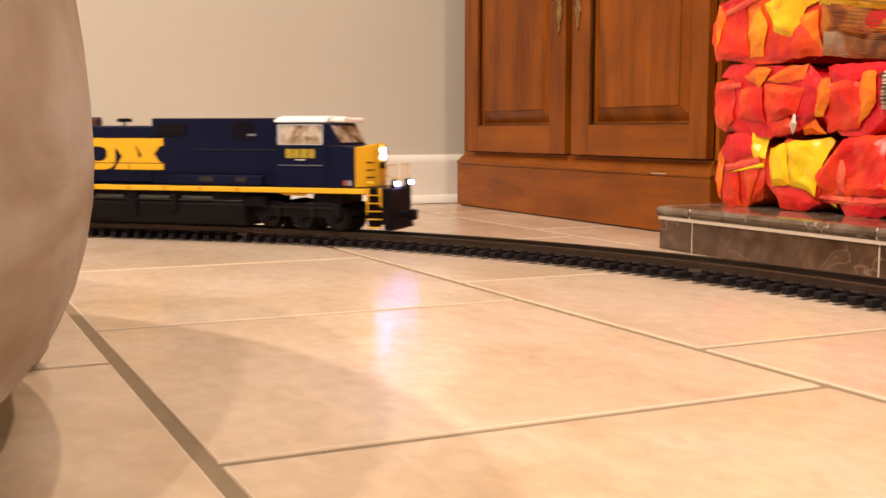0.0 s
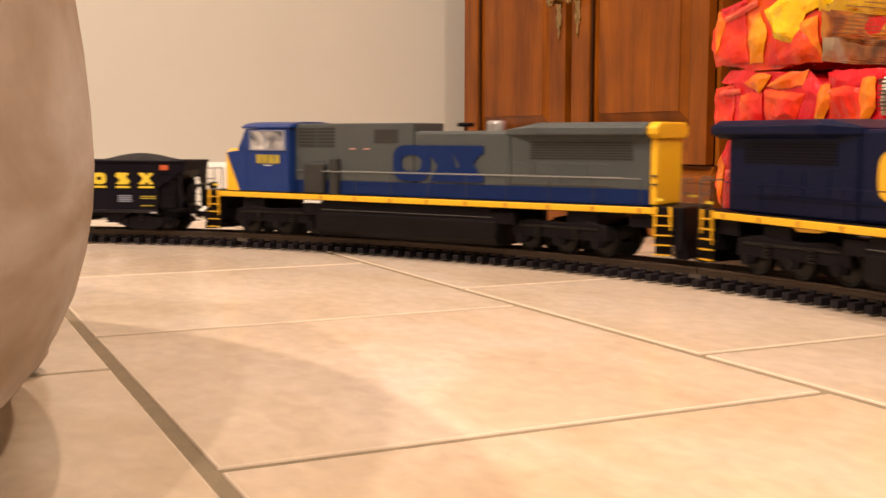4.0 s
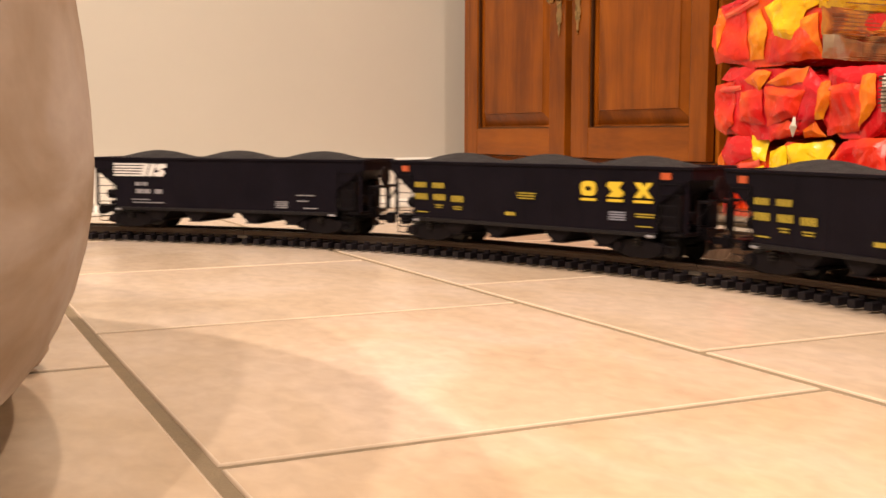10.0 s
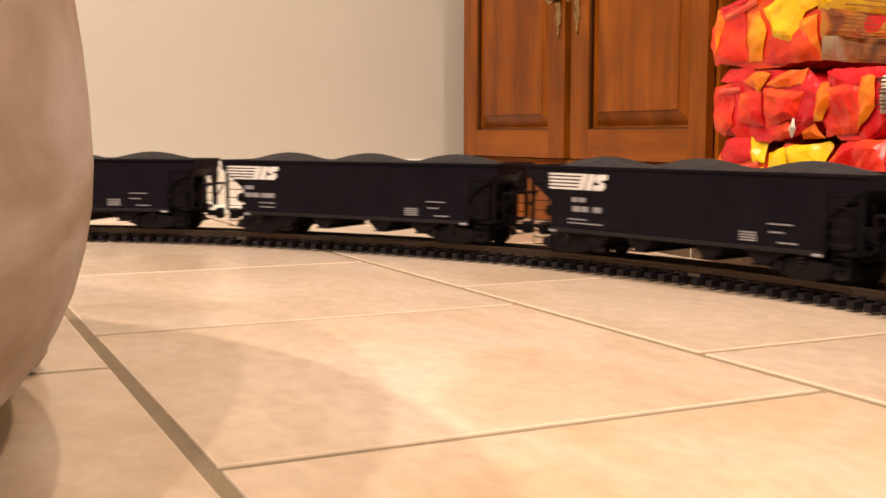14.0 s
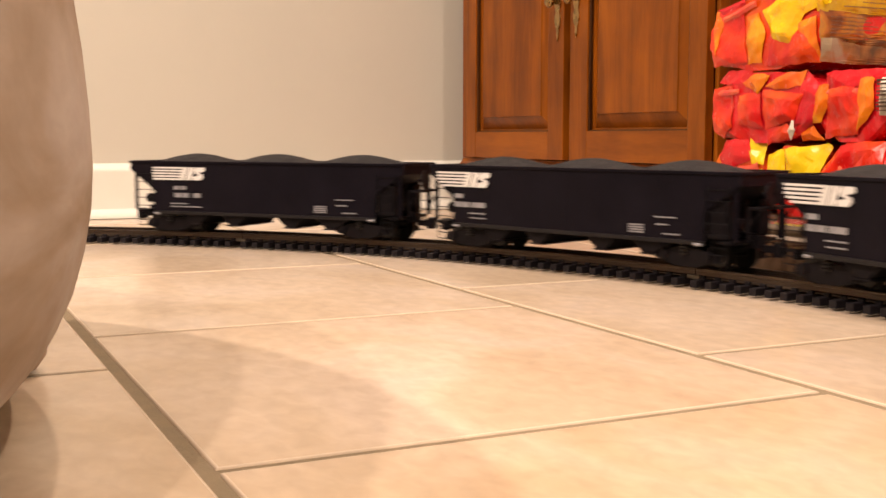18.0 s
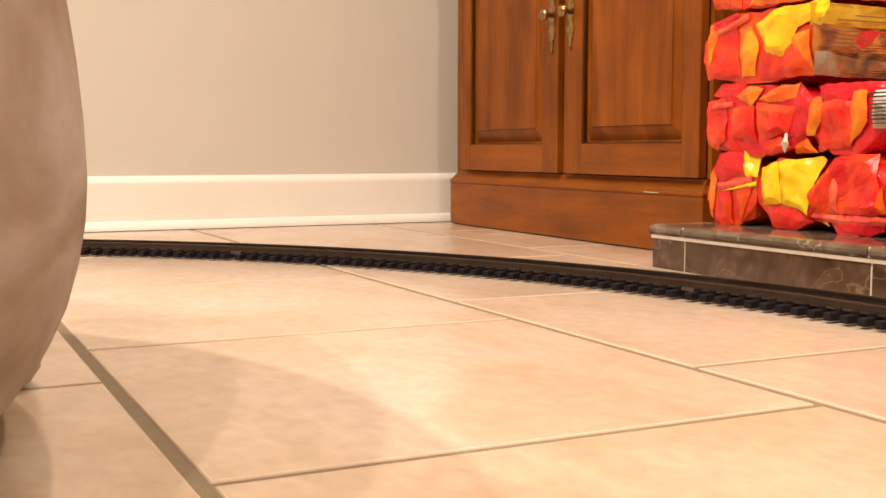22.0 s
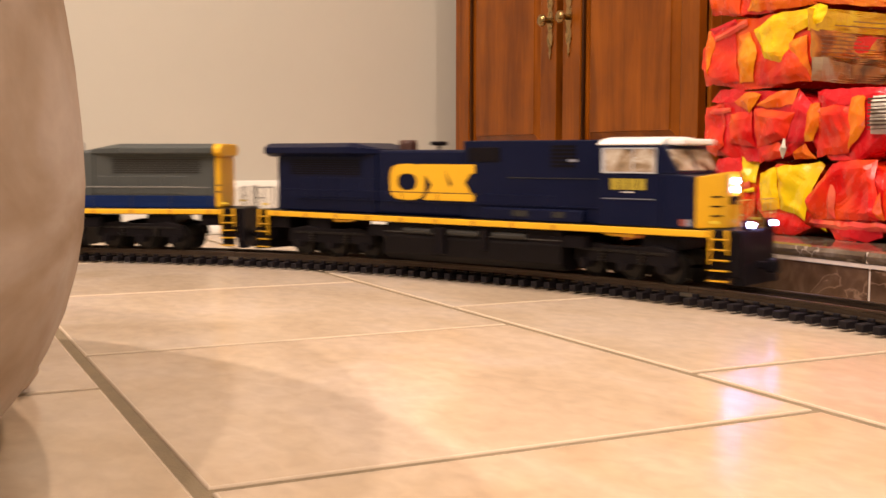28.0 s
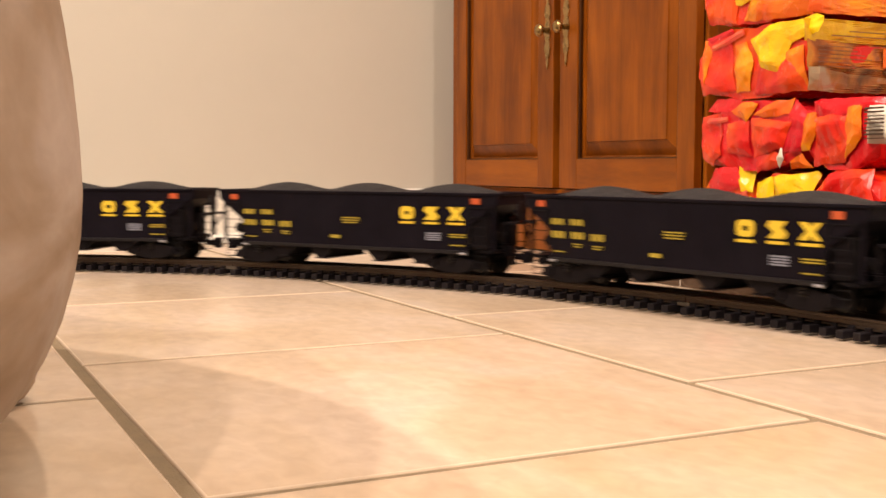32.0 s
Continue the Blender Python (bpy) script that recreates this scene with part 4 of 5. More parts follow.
    if dark:
        for s in (-1, 1):
            for x in ((-0.108, -0.060), (-0.032, 0.018), (0.04, 0.09)):
                bm = bmesh.new()
                rod(bm, (x[0], s * 0.0445, 0.0665), (x[1], s * 0.0445, 0.0665), 0.0040, 14)
                part("air_reservoir", bm, DARKGREY, L, "grey air reservoir")
            block("tank_fitting", BLACK, L, -0.052, -0.036, min(s * 0.045, s * 0.0525), max(s * 0.045, s * 0.0525), 0.038, 0.073, 0.002)
            block("tank_fitting", BLACK, L, 0.022, 0.032, min(s * 0.045, s * 0.0505), max(s * 0.045, s * 0.0505), 0.046, 0.073, 0.002)
    for s in (-1, 1):
        if dark:
            for way in (-1, 1):
                bm = bmesh.new()
                extruded(bm, [(way * 0.197, 0.0762), (way * 0.244, 0.0762), (way * 0.238, 0.0724), (way * 0.207, 0.0734)], "y", min(s * 0.0442, s * 0.0458), max(s * 0.0442, s * 0.0458), 0.0004)
                part("sill_plate", bm, YELLOW, L, "yellow plate under the sill")
        for way in (-1, 1):
            block("gear_box", BLACK, L, min(way * 0.1425, way * 0.176), max(way * 0.1425, way * 0.176), min(s * 0.030, s * 0.044), max(s * 0.030, s * 0.044), 0.056, 0.0712, 0.001)
        block("tank_rim", RAILGREY, L, -0.144, 0.140, min(s * 0.0442, s * 0.0452), max(s * 0.0442, s * 0.0452), 0.0635, 0.0642)
        bm = bmesh.new()
        rod(bm, (0.125 if dark else -0.135, s * 0.039, 0.052), (0.125 if dark else -0.135, s * 0.045, 0.052), 0.017, 20)
        part("air_filter", bm, BLACK, L)
    # roof fittings
    bm = bmesh.new()
    lathe(bm, [(0.0125, 0.1728), (0.0125, 0.183), (0.0115, 0.1865), (0.009, 0.187), (0.008, 0.184)], 20, -0.140 if dark else -0.122, 0)
    part("exhaust_stack", bm, SILVER if not dark else STACK, L)
    bm = bmesh.new()
    hx = -0.085 if dark else -0.075
    for y in (-0.006, 0.0, 0.006):
        rod(bm, (hx - 0.008, y, 0.182), (hx + 0.008, y, 0.182), 0.0028, 10)
    rod(bm, (hx, 0, 0.172), (hx, 0, 0.182), 0.002, 8)
    part("horn", bm, BLACK, L)
    for way in (-1, 1):
        truck(L, way * 0.232 - ((0.024 if dark else 0.014) if way < 0 else 0), -9.3 * way * (1 if dark else -1), (-0.058, 0.0, 0.058), 0.0175, WHEEL_BIG, CHASSIS, 0.0275, 0.069)
    return L


def hopper(yellow, outer=False):
    """A four-bay coal hopper wagon. yellow: with yellow lettering bars and orange corner plates; else with white ones, outer: set closer to the end."""
    C = new("model_hopper_wagon")
    HW = 0.0505
    for s in (-1, 1):
        bm = bmesh.new()
        y0, y1 = s * (HW - 0.0025), s * HW
        extruded(bm, [(-0.2330, 0.1285), (-0.2330, 0.116), (-0.1895, 0.0865), (-0.1895, 0.0515), (0.1895, 0.0515), (0.1895, 0.0865), (0.2330, 0.116), (0.2330, 0.1285)], "y", min(y0, y1), max(y0, y1), 0.0005)
        part("side_sheet", bm, CARBLACK, C)
        block("side_sill", SILLGREY, C, -0.190, 0.190, min(s * (HW - 0.001), s * (HW + 0.0016)), max(s * (HW - 0.001), s * (HW + 0.0016)), 0.0500, 0.0545, 0.0004)
        for k in range(9):
            x = -0.172 + k * 0.043
            block("side_rib", CARBLACK, C, x - 0.0012, x + 0.0012, min(s * HW, s * (HW + 0.00025)), max(s * HW, s * (HW + 0.00025)), 0.0550, 0.126)
    bm = bmesh.new()
    for s in (-1, 1):
        box(bm, -0.2330, 0.2330, s * HW - 0.0022, s * HW + 0.0022, 0.1262, 0.1298, 0.0006, 1)
        box(bm, s * 0.2330 - 0.0022, s * 0.2330 + 0.0022, -HW, HW, 0.1262, 0.1298, 0.0006, 1)
    part("top_rim", bm, CARBLACK, C)
    # sloping end sheets
    for s in (-1, 1):
        bm = bmesh.new()
        extruded(bm, [(s * 0.2325, 0.128), (s * 0.230, 0.128), (s * 0.230, 0.1165), (s * 0.130, 0.047), (s * 0.133, 0.0445), (s * 0.2325, 0.1145)], "y", -HW + 0.0026, HW - 0.0026)
        part("slope_sheet", bm, CARBLACK, C)
    # four discharge bays with sloping sides
    for x0, x1, a, b in ((-0.142, -0.095, -0.124, -0.107), (-0.067, -0.029, -0.057, -0.041), (0.029, 0.067, 0.041, 0.057), (0.095, 0.142, 0.107, 0.124)):
        bm = bmesh.new()
        extruded(bm, [(x0, 0.0515), (x0, 0.0475), (a, 0.0375), (a, 0.0362), (b, 0.0362), (b, 0.0375), (x1, 0.0475), (x1, 0.0515)], "y", -0.047, 0.047, 0.0008)
        bay = part("discharge_bay", bm, CHASSIS, C)
        bm = bmesh.new()
        box(bm, a - 0.0025, b + 0.0025, -0.0478, 0.0478, 0.0345, 0.0361)
        part("gate", bm, BLACK, bay)
    bm = bmesh.new()
    box(bm, -0.232, 0.232, -0.009, 0.009, 0.046, 0.060, 0.001, 1)
    part("centre_sill", bm, BLACK, C)
    for way in (-1, 1):
        bm = bmesh.new()
        box(bm, min(way * 0.205, way * 0.224), max(way * 0.205, way * 0.224), -0.047, 0.047, 0.0515, 0.0555, 0.0006, 1)
        box(bm, min(way * 0.19, way * 0.224), max(way * 0.19, way * 0.224), -0.004, 0.004, 0.0556, 0.062)
        part("end_platform", bm, BLACK, C)
        coupler(C, way * 0.232, way, 0.046)
        bm = bmesh.new()
        rod(bm, (way * 0.205, 0.0, 0.062), (way * 0.205, 0.0, 0.100), 0.006, 10)
        rod(bm, (way * 0.2, -0.022, 0.072), (way * 0.222, -0.022, 0.072), 0.007, 10)
        part("brake_gear", bm, CHASSIS, C)
        if way > 0:
            block("brake_platform", BLACK, C, 0.2330, 0.2480, -0.036, 0.036, 0.0895, 0.0925, 0.0006)
            bm = bmesh.new()
            lathe(bm, [(0.0115, -0.0012), (0.0135, -0.0012), (0.0135, 0.0012), (0.0115, 0.0012), (0.003, 0.0006), (0.003, -0.0006)], 20)
            rod(bm, (0, 0, -0.012), (0, 0, 0.0), 0.002, 8)
            part("brake_wheel", bm, BLACK, C, at=pose(0.2500, -0.016, 0.1060, 0, 90, 0))
            for y in (-0.034, 0.034):
                bm = bmesh.new()
                rod(bm, (0.2335, y, 0.0895), (0.2335, y, 0.0556), 0.0016, 6)
                rod(bm, (0.2335, y, 0.0700), (0.2470, y, 0.0895), 0.0014, 6)
                part("platform_bracket", bm, BLACK, C)
        for s in (-1, 1):
            bm = bmesh.new()
            for k in range(5):
                z = 0.062 + 0.012 * k
                rod(bm, (way * 0.192, s * (HW + 0.001), z), (way * 0.2205, s * (HW + 0.001), z), 0.0006, 5)
            for x in (0.192, 0.2205):
                rod(bm, (way * x, s * (HW + 0.001), 0.055), (way * x, s * (HW + 0.001), 0.114), 0.0008, 5)
            part("ladder", bm, RUNG, C, "thin grey end ladder")
            block("end_post", CARBLACK, C, min(way * 0.2235, way * 0.2275), max(way * 0.2235, way * 0.2275), min(s * 0.044, s * 0.048), max(s * 0.044, s * 0.048), 0.0556, 0.1165, 0.0005)
            if way > 0:
                block("brake_equipment", BLACK, C, 0.191, 0.215, min(s * 0.022, s * 0.046), max(s * 0.022, s * 0.046), 0.0560, 0.0985, 0.003)
            bm = bmesh.new()
            for k in range(3):
                z = 0.032 + 0.008 * k
                rod(bm, (way * 0.200, s * HW, z), (way * 0.218, s * HW, z), 0.0007, 5)
            for x in (0.200, 0.218):
                rod(bm, (way * x, s * HW, 0.032), (way * x, s * HW, 0.056), 0.0007, 5)
            part("stirrup_step", bm, RUNG, C)
        truck(C, way * 0.168, -6.7 * way, (-0.030, 0.030), 0.0155, WHEEL_SMALL, CHASSIS, 0.023, 0.046)
        for s in (-1, 1):
            bm = bmesh.new()
            rod(bm, (way * 0.178, s * 0.0515, 0.0505), (way * 0.188, s * 0.0515, 0.0505), 0.0018, 8)
            part("tie_down", bm, DIMWHITE, C, "small pale fitting")
    # heaped load
    bm = bmesh.new()
    nx, ny = 80, 12
    grid = []
    for i in range(nx + 1):
        row = []
        for j in range(ny + 1):
            u, v = -0.216 + 0.432 * i / nx, -0.047 + 0.094 * j / ny
            heap = 0.5 + 0.5 * math.cos(2 * math.pi * u / 0.143)
            edge = min(1.0, (0.2175 - abs(u)) / 0.020)
            z = 0.1245 + (0.0035 + 0.0125 * heap ** 0.65) * math.cos(v / 0.047 * 1.35) * max(0, edge) + 0.0006 * noise.noise(Vector((u, v, 0)) * 300)
            row.append(bm.verts.new((u, v, z)))
        grid.append(row)
    for i in range(nx):
        for j in range(ny):
            bm.faces.new((grid[i][j], grid[i + 1][j], grid[i + 1][j + 1], grid[i][j + 1]))
    part("coal_load", bm, COAL, C, "heaped dark grey coal load in three mounds", True)
    # marks
    h = HW + 0.0012
    if yellow:
        for x0, x1 in ((0.0865, 0.108), (0.124, 0.146), (0.160, 0.185)):
            if x0 < 0.1:
                frame_decal("mark_ring", LEMON, C, x0, x1, 0.0935, 0.1110, 0.0066, h, "plain shape in the mark's colour")
            elif x0 < 0.13:
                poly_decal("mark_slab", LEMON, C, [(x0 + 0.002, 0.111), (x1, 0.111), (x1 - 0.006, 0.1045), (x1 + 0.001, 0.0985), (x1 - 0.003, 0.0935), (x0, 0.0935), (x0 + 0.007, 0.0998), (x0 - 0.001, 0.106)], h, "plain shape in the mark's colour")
            else:
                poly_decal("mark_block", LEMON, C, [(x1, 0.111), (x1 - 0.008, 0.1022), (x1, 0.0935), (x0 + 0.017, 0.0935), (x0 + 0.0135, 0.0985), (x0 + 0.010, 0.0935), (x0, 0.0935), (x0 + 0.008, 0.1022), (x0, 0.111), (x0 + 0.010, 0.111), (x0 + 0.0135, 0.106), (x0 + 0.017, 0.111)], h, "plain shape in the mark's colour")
            decal("mark_bar", LEMON, C, x0, x1, 0.0878, 0.0908, h, swap=True)
        for x0, x1, z0, z1 in ((-0.185, -0.163, 0.0945, 0.1015), (-0.153, -0.131, 0.0945, 0.1015), (-0.184, -0.161, 0.0785, 0.0865), (-0.151, -0.129, 0.0785, 0.0865), (-0.119, -0.097, 0.0775, 0.0855)):
            n = 3
            for k in range(n):
                w = (x1 - x0) / n
                decal("letter_bar", DIMLEMON, C, x0 + k * w, x0 + k * w + w * 0.72, z0, z1, h, swap=True)
        for x0, x1, z in ((-0.149, -0.135, 0.0715), (-0.147, -0.136, 0.0685), (-0.116, -0.101, 0.0705), (-0.115, -0.102, 0.0675), (-0.181, -0.162, 0.0615), (-0.010, 0.019, 0.0925), (-0.010, 0.019, 0.0893), (-0.008, 0.017, 0.0861), (0.163, 0.187, 0.0745), (0.163, 0.187, 0.0715), (0.164, 0.185, 0.0605)):
            decal("small_text_bar", DIMLEMON, C, x0, x1, z, z + 0.0014, h, swap=True)
        decal("small_label", DIMLEMON, C, -0.028, -0.013, 0.0645, 0.0690, h, swap=True)
        for k in range(4):
            decal("small_text_bar", GREYDECAL, C, 0.127, 0.149, 0.0668 + 0.0028 * k, 0.0684 + 0.0028 * k, h, swap=True)
        for x0, x1 in ((-0.210, -0.197), (0.195, 0.208)):
            decal("corner_plate", ORANGE, C, x0, x1, 0.1152, 0.1228, h, "orange corner plate", swap=True)
    else:
        m = -0.0295 if outer else 0.0       # how far the mark moves towards the end
        for k in range(5):
            z = 0.1015 + 0.0042 * k
            start = max(-0.190 + m, -0.2310 + 1.475 * max(0.0, 0.116 - z))
            decal("mark_stripe", WHITE, C, start, -0.1385 + m + 0.002 * k, z, z + 0.0024, h, "white mark stripe", swap=True)
        for x in (-0.1415 + m, -0.1295 + m):
            poly_decal("mark_slab", WHITE, C, [(x, 0.1015), (x + 0.0095, 0.1015), (x + 0.0170, 0.1205), (x + 0.0075, 0.1205)], h, "plain white shape")
        poly_decal("mark_block", WHITE, C, [(u + m, w) for u, w in ((-0.1170, 0.1015), (-0.1015, 0.1015), (-0.0970, 0.1065), (-0.0985, 0.1105), (-0.1055, 0.1125), (-0.0940, 0.1150), (-0.0940, 0.1205), (-0.1085, 0.1205), (-0.1130, 0.1165), (-0.1120, 0.1115), (-0.1045, 0.1090), (-0.1165, 0.1070))], h + 0.0002, "plain white shape")
        if outer:
            bars = ((-0.1865, -0.1710, 0.087, 0.0925), (-0.1865, -0.1735, 0.0755, 0.082), (-0.1720, -0.1595, 0.0755, 0.082), (-0.1560, -0.1315, 0.0755, 0.082), (-0.1600, -0.1315, 0.0672, 0.0687), (-0.1580, -0.1315, 0.0612, 0.0627))
        else:
            bars = ((-0.151, -0.141, 0.087, 0.0925), (-0.138, -0.129, 0.087, 0.0925), (-0.150, -0.138, 0.0755, 0.082), (-0.136, -0.124, 0.0755, 0.082), (-0.116, -0.103, 0.0755, 0.082), (-0.157, -0.126, 0.0655, 0.067), (-0.157, -0.101, 0.061, 0.0625))
        for x0, x1, z0, z1 in bars + ((0.126, 0.155, 0.0772, 0.0787), (0.128, 0.145, 0.0690, 0.0706), (0.138, 0.160, 0.0588, 0.0604)):
            decal("letter_bar", DIMWHITE, C, x0, x1, z0, z1, h, swap=True)
        for k in range(4):
            decal("small_text_bar", DIMWHITE, C, 0.092, 0.112, 0.0590 + 0.0027 * k, 0.0606 + 0.0027 * k, h, swap=True)
    return C


lead = tagged(locomotive(True), "navy model diesel locomotive with yellow stripe and lit headlights, on track", "model locomotive", "model train vehicles")
trailing = tagged(locomotive(False), "blue and grey model diesel locomotive with yellow end, running backwards", "model locomotive", "model train vehicles")
first = tagged(hopper(True), "black model hopper wagon with yellow marks and a heaped coal load", "model wagon", "model train vehicles")
fourth = tagged(hopper(False), "black model hopper wagon with white marks and a heaped coal load", "model wagon", "model train vehicles")
sixth = tagged(hopper(False, True), "black model hopper wagon with white marks close to its sloping end", "model wagon", "model train vehicles")
WAGONS = [first] + [copy_thing(first, Matrix()) for _ in range(2)] + [fourth, copy_thing(fourth, Matrix())] + [sixth] + [copy_thing(sixth, Matrix()) for _ in range(2)] + [copy_thing(fourth, Matrix())]


# ---- stack of wrapped fire logs on the hearth ----
BACK = 1.04                  # the stack stands well back from the hearth's edge


def lx(x):
    return EYE.x + (x - EYE.x) * BACK


def ly(y):
    return EYE.y + (y - EYE.y) * BACK


def lz(z):
    return max(0.0622, EYE.z + (z - EYE.z) * BACK)


def crumple(u, v, seed, size):
    """Height of crumpled paper: crossing folds with straight creases, stronger in some places than in others."""
    rnd = random.Random(seed)
    wob = Vector((u * 9 + seed, v * 9, seed * 0.7))
    u, v = u + 0.006 * noise.noise(wob), v + 0.006 * noise.noise(wob + Vector((7, 3, 1)))
    h = 0.0
    for wave, amp in ((0.110, 1.0), (0.068, 0.55), (0.043, 0.28), (0.027, 0.18), (0.016, 0.08)):
        a, shift = rnd.uniform(0, math.pi), rnd.random()
        w = (u * math.cos(a) + v * math.sin(a)) / wave + shift
        tri = abs((w % 1.0) - 0.5) * 4 - 1
        h += amp * tri * (0.55 + 0.9 * noise.noise(Vector((u / wave * 0.6, v / wave * 0.6, seed + amp))))
    return h * size


LOGS = {}


def face_of(log, y, z):
    """How far a log's creased front stands out at (y, z)."""
    seed, y0, y1, z0, z1 = LOGS[log.name]
    cy, cz = abs((y - y0) / (y1 - y0) - 0.5) * 2, abs((z - z0) / (z1 - z0) - 0.5) * 2
    return crumple(y, z, seed, 0.0036) - 0.0108 * min(1.0, max(0, cy + cz - 1.3) / 0.7)


def flap(parent, mat, outline, lift=0.004, crease=0.004, seed=1, face="x", at=0.868, name="wrapper_flap"):
    """A folded piece of wrapper: a thin crumpled sheet with sharp creases that stands off the log."""
    bm = bmesh.new()
    n = len(outline)
    if face == "x":
        outline, at = [(ly(u), lz(v)) for u, v in outline], lx(at)
    else:
        outline, at = [(lx(u), lz(v)) for u, v in outline], ly(at)
    sides = [(Vector(outline[i]), Vector(outline[(i + 1) % n]) - Vector(outline[i])) for i in range(n)]
    cy, cz = sum(p[0] for p in outline) / n, sum(p[1] for p in outline) / n
    ring = [bm.verts.new((y, z, 0)) for y, z in outline]
    top = bm.verts.new((cy, cz, 0))
    for i in range(n):
        bm.faces.new((ring[i], ring[(i + 1) % n], top))
    bmesh.ops.subdivide_edges(bm, edges=list(bm.edges), cuts=11, use_grid_fill=True)
    for vert in bm.verts:
        y, z, _ = vert.co
        p = Vector((y * 60, z * 60, seed))
        q = Vector((y, z))
        near = min((q - a - b * min(1, max(0, (q - a).dot(b) / b.length_squared))).length for a, b in sides)
        inner = min(1.0, near / 0.009)
        if face == "x":
            d = face_of(parent, y, z) + 0.0008 + lift * (0.22 + 0.30 * inner) + crumple(y, z, seed, crease) * (0.25 + 0.6 * inner)
        else:
            d = 0.48 * lift * (0.6 + 0.4 * inner) + crumple(y, z, seed, crease * 0.95)
        y, z = y + 0.0026 * noise.noise(p), z + 0.0026 * noise.noise(p + Vector((5, 5, 5)))
        vert.co = (at - d, y, z) if face == "x" else (y, at - d, z)
    fs = list(bm.faces)
    bmesh.ops.recalc_face_normals(bm, faces=fs)
    made = bmesh.ops.extrude_face_region(bm, geom=fs)["geom"]
    bmesh.ops.translate(bm, verts=[g for g in made if isinstance(g, bmesh.types.BMVert)], vec=(0.0006, 0, 0) if face == "x" else (0, 0.0006, 0))
    return part(name, bm, mat, parent)


def fire_log(y0, y1, z0, z1, seed, x0=0.868, x1=1.20, mat=None, label="fire log in creased red and orange paper, stacked on the hearth"):
    """A log in crumpled wrapping: a rounded block with sharply creased faces."""
    x0, x1, y0, y1, z0, z1 = lx(x0), lx(x1), ly(y0), ly(y1), lz(z0), lz(z1)
    log = new("wrapped_fire_log")
    tagged(log, label, "fire log", "stack of fire logs")
    LOGS[log.name] = (seed, y0, y1, z0, z1)
    bm = bmesh.new()
    ny, nz, nx = max(12, round((y1 - y0) / 0.0030)), 32, 40
    made = {}
    mid = Vector(((x0 + x1) / 2, (y0 + y1) / 2, (z0 + z1) / 2))

    def vert(i, j, k):
        key = (i, j, k)
        if key not in made:
            p = Vector((x0 + (x1 - x0) * i / nx, y0 + (y1 - y0) * j / ny, z0 + (z1 - z0) * k / nz))
            cy = abs(j / ny - 0.5) * 2
            cz = abs(k / nz - 0.5) * 2
            q = p.copy()
            round_in = 0.012 * max(0, cy + cz - 1.3) / 0.7
            q.y -= round_in * (1 if j > ny / 2 else -1)
            q.z -= round_in * (1 if k > nz / 2 else -1)
            if i == 0:
                q.x += 0.9 * round_in - crumple(p.y, p.z, seed, 0.0036)
            if j in (0, ny):
                q.y += crumple(p.x, p.z, seed + 50, 0.003)
            if k in (0, nz):
                q.z += crumple(p.x, p.y, seed + 90, 0.003)
            q.z = min(max(q.z, z0), z1)
            made[key] = bm.verts.new(q)
        return made[key]
    for j in range(ny):
        for k in range(nz):
            for i in (0, nx):
                bm.faces.new((vert(i, j, k), vert(i, j + 1, k), vert(i, j + 1, k + 1), vert(i, j, k + 1)))
    for i in range(nx):
        for k in range(nz):
            for j in (0, ny):
                bm.faces.new((vert(i, j, k), vert(i + 1, j, k), vert(i + 1, j, k + 1), vert(i, j, k + 1)))
        for j in range(ny):
            for k in (0, nz):
                bm.faces.new((vert(i, j, k), vert(i + 1, j, k), vert(i + 1, j + 1, k), vert(i, j + 1, k)))
    part("wrapper", bm, mat or PAPER_RED, log)
    return log


def seam(parent, y0, z0, y1, z1, wide, lift, seed):
    """A heat-sealed strip across the wrapper."""
    d = Vector((y1 - y0, z1 - z0)).normalized() * wide / 2
    flap(parent, PAPER_SEAM, [(y0 - d.y, z0 + d.x), (y1 - d.y, z1 + d.x), (y1 + d.y, z1 - d.x), (y0 + d.y, z0 - d.x)], lift, 0.0018, seed, name="seam")


RED, CRI, YEL, AMB = PAPER_RED, PAPER_CRIMSON, PAPER_YELLOW, PAPER_AMBER
HT = 0.0622
a = fire_log(0.592, 0.690, HT, 0.158, 1)
flap(a, CRI, [(0.686, 0.138), (0.668, 0.162), (0.624, 0.164), (0.610, 0.138), (0.658, 0.122)], seed=11)
flap(a, YEL, [(0.621, 0.164), (0.594, 0.160), (0.592, 0.130), (0.612, 0.131)], 0.006, seed=12)
flap(a, YEL, [(0.660, 0.1105), (0.592, 0.1255), (0.592, 0.1195)], 0.013, 0.001, seed=13)
flap(a, AMB, [(0.688, 0.138), (0.678, 0.141), (0.671, 0.124), (0.675, 0.073), (0.683, 0.078)], 0.008, seed=14)
flap(a, RED, [(0.668, 0.110), (0.640, 0.116), (0.636, 0.066), (0.674, 0.066)], 0.006, 0.006, seed=15)
flap(a, RED, [(0.630, 0.120), (0.598, 0.122), (0.620, 0.068)], 0.004, 0.006, seed=16)
b = fire_log(0.487, 0.588, HT, 0.156, 2)
flap(b, YEL, [(0.589, 0.144), (0.552, 0.152), (0.542, 0.098), (0.577, 0.096)], 0.008, 0.004, seed=21)
flap(b, YEL, [(0.551, 0.152), (0.488, 0.159), (0.479, 0.154), (0.500, 0.088), (0.529, 0.096), (0.540, 0.098)], 0.009, 0.006, seed=22)
flap(b, RED, [(0.572, 0.096), (0.520, 0.094), (0.492, 0.078), (0.520, 0.066), (0.562, 0.068)], 0.005, 0.006, seed=23)
c = fire_log(0.380, 0.486, HT, 0.160, 3)
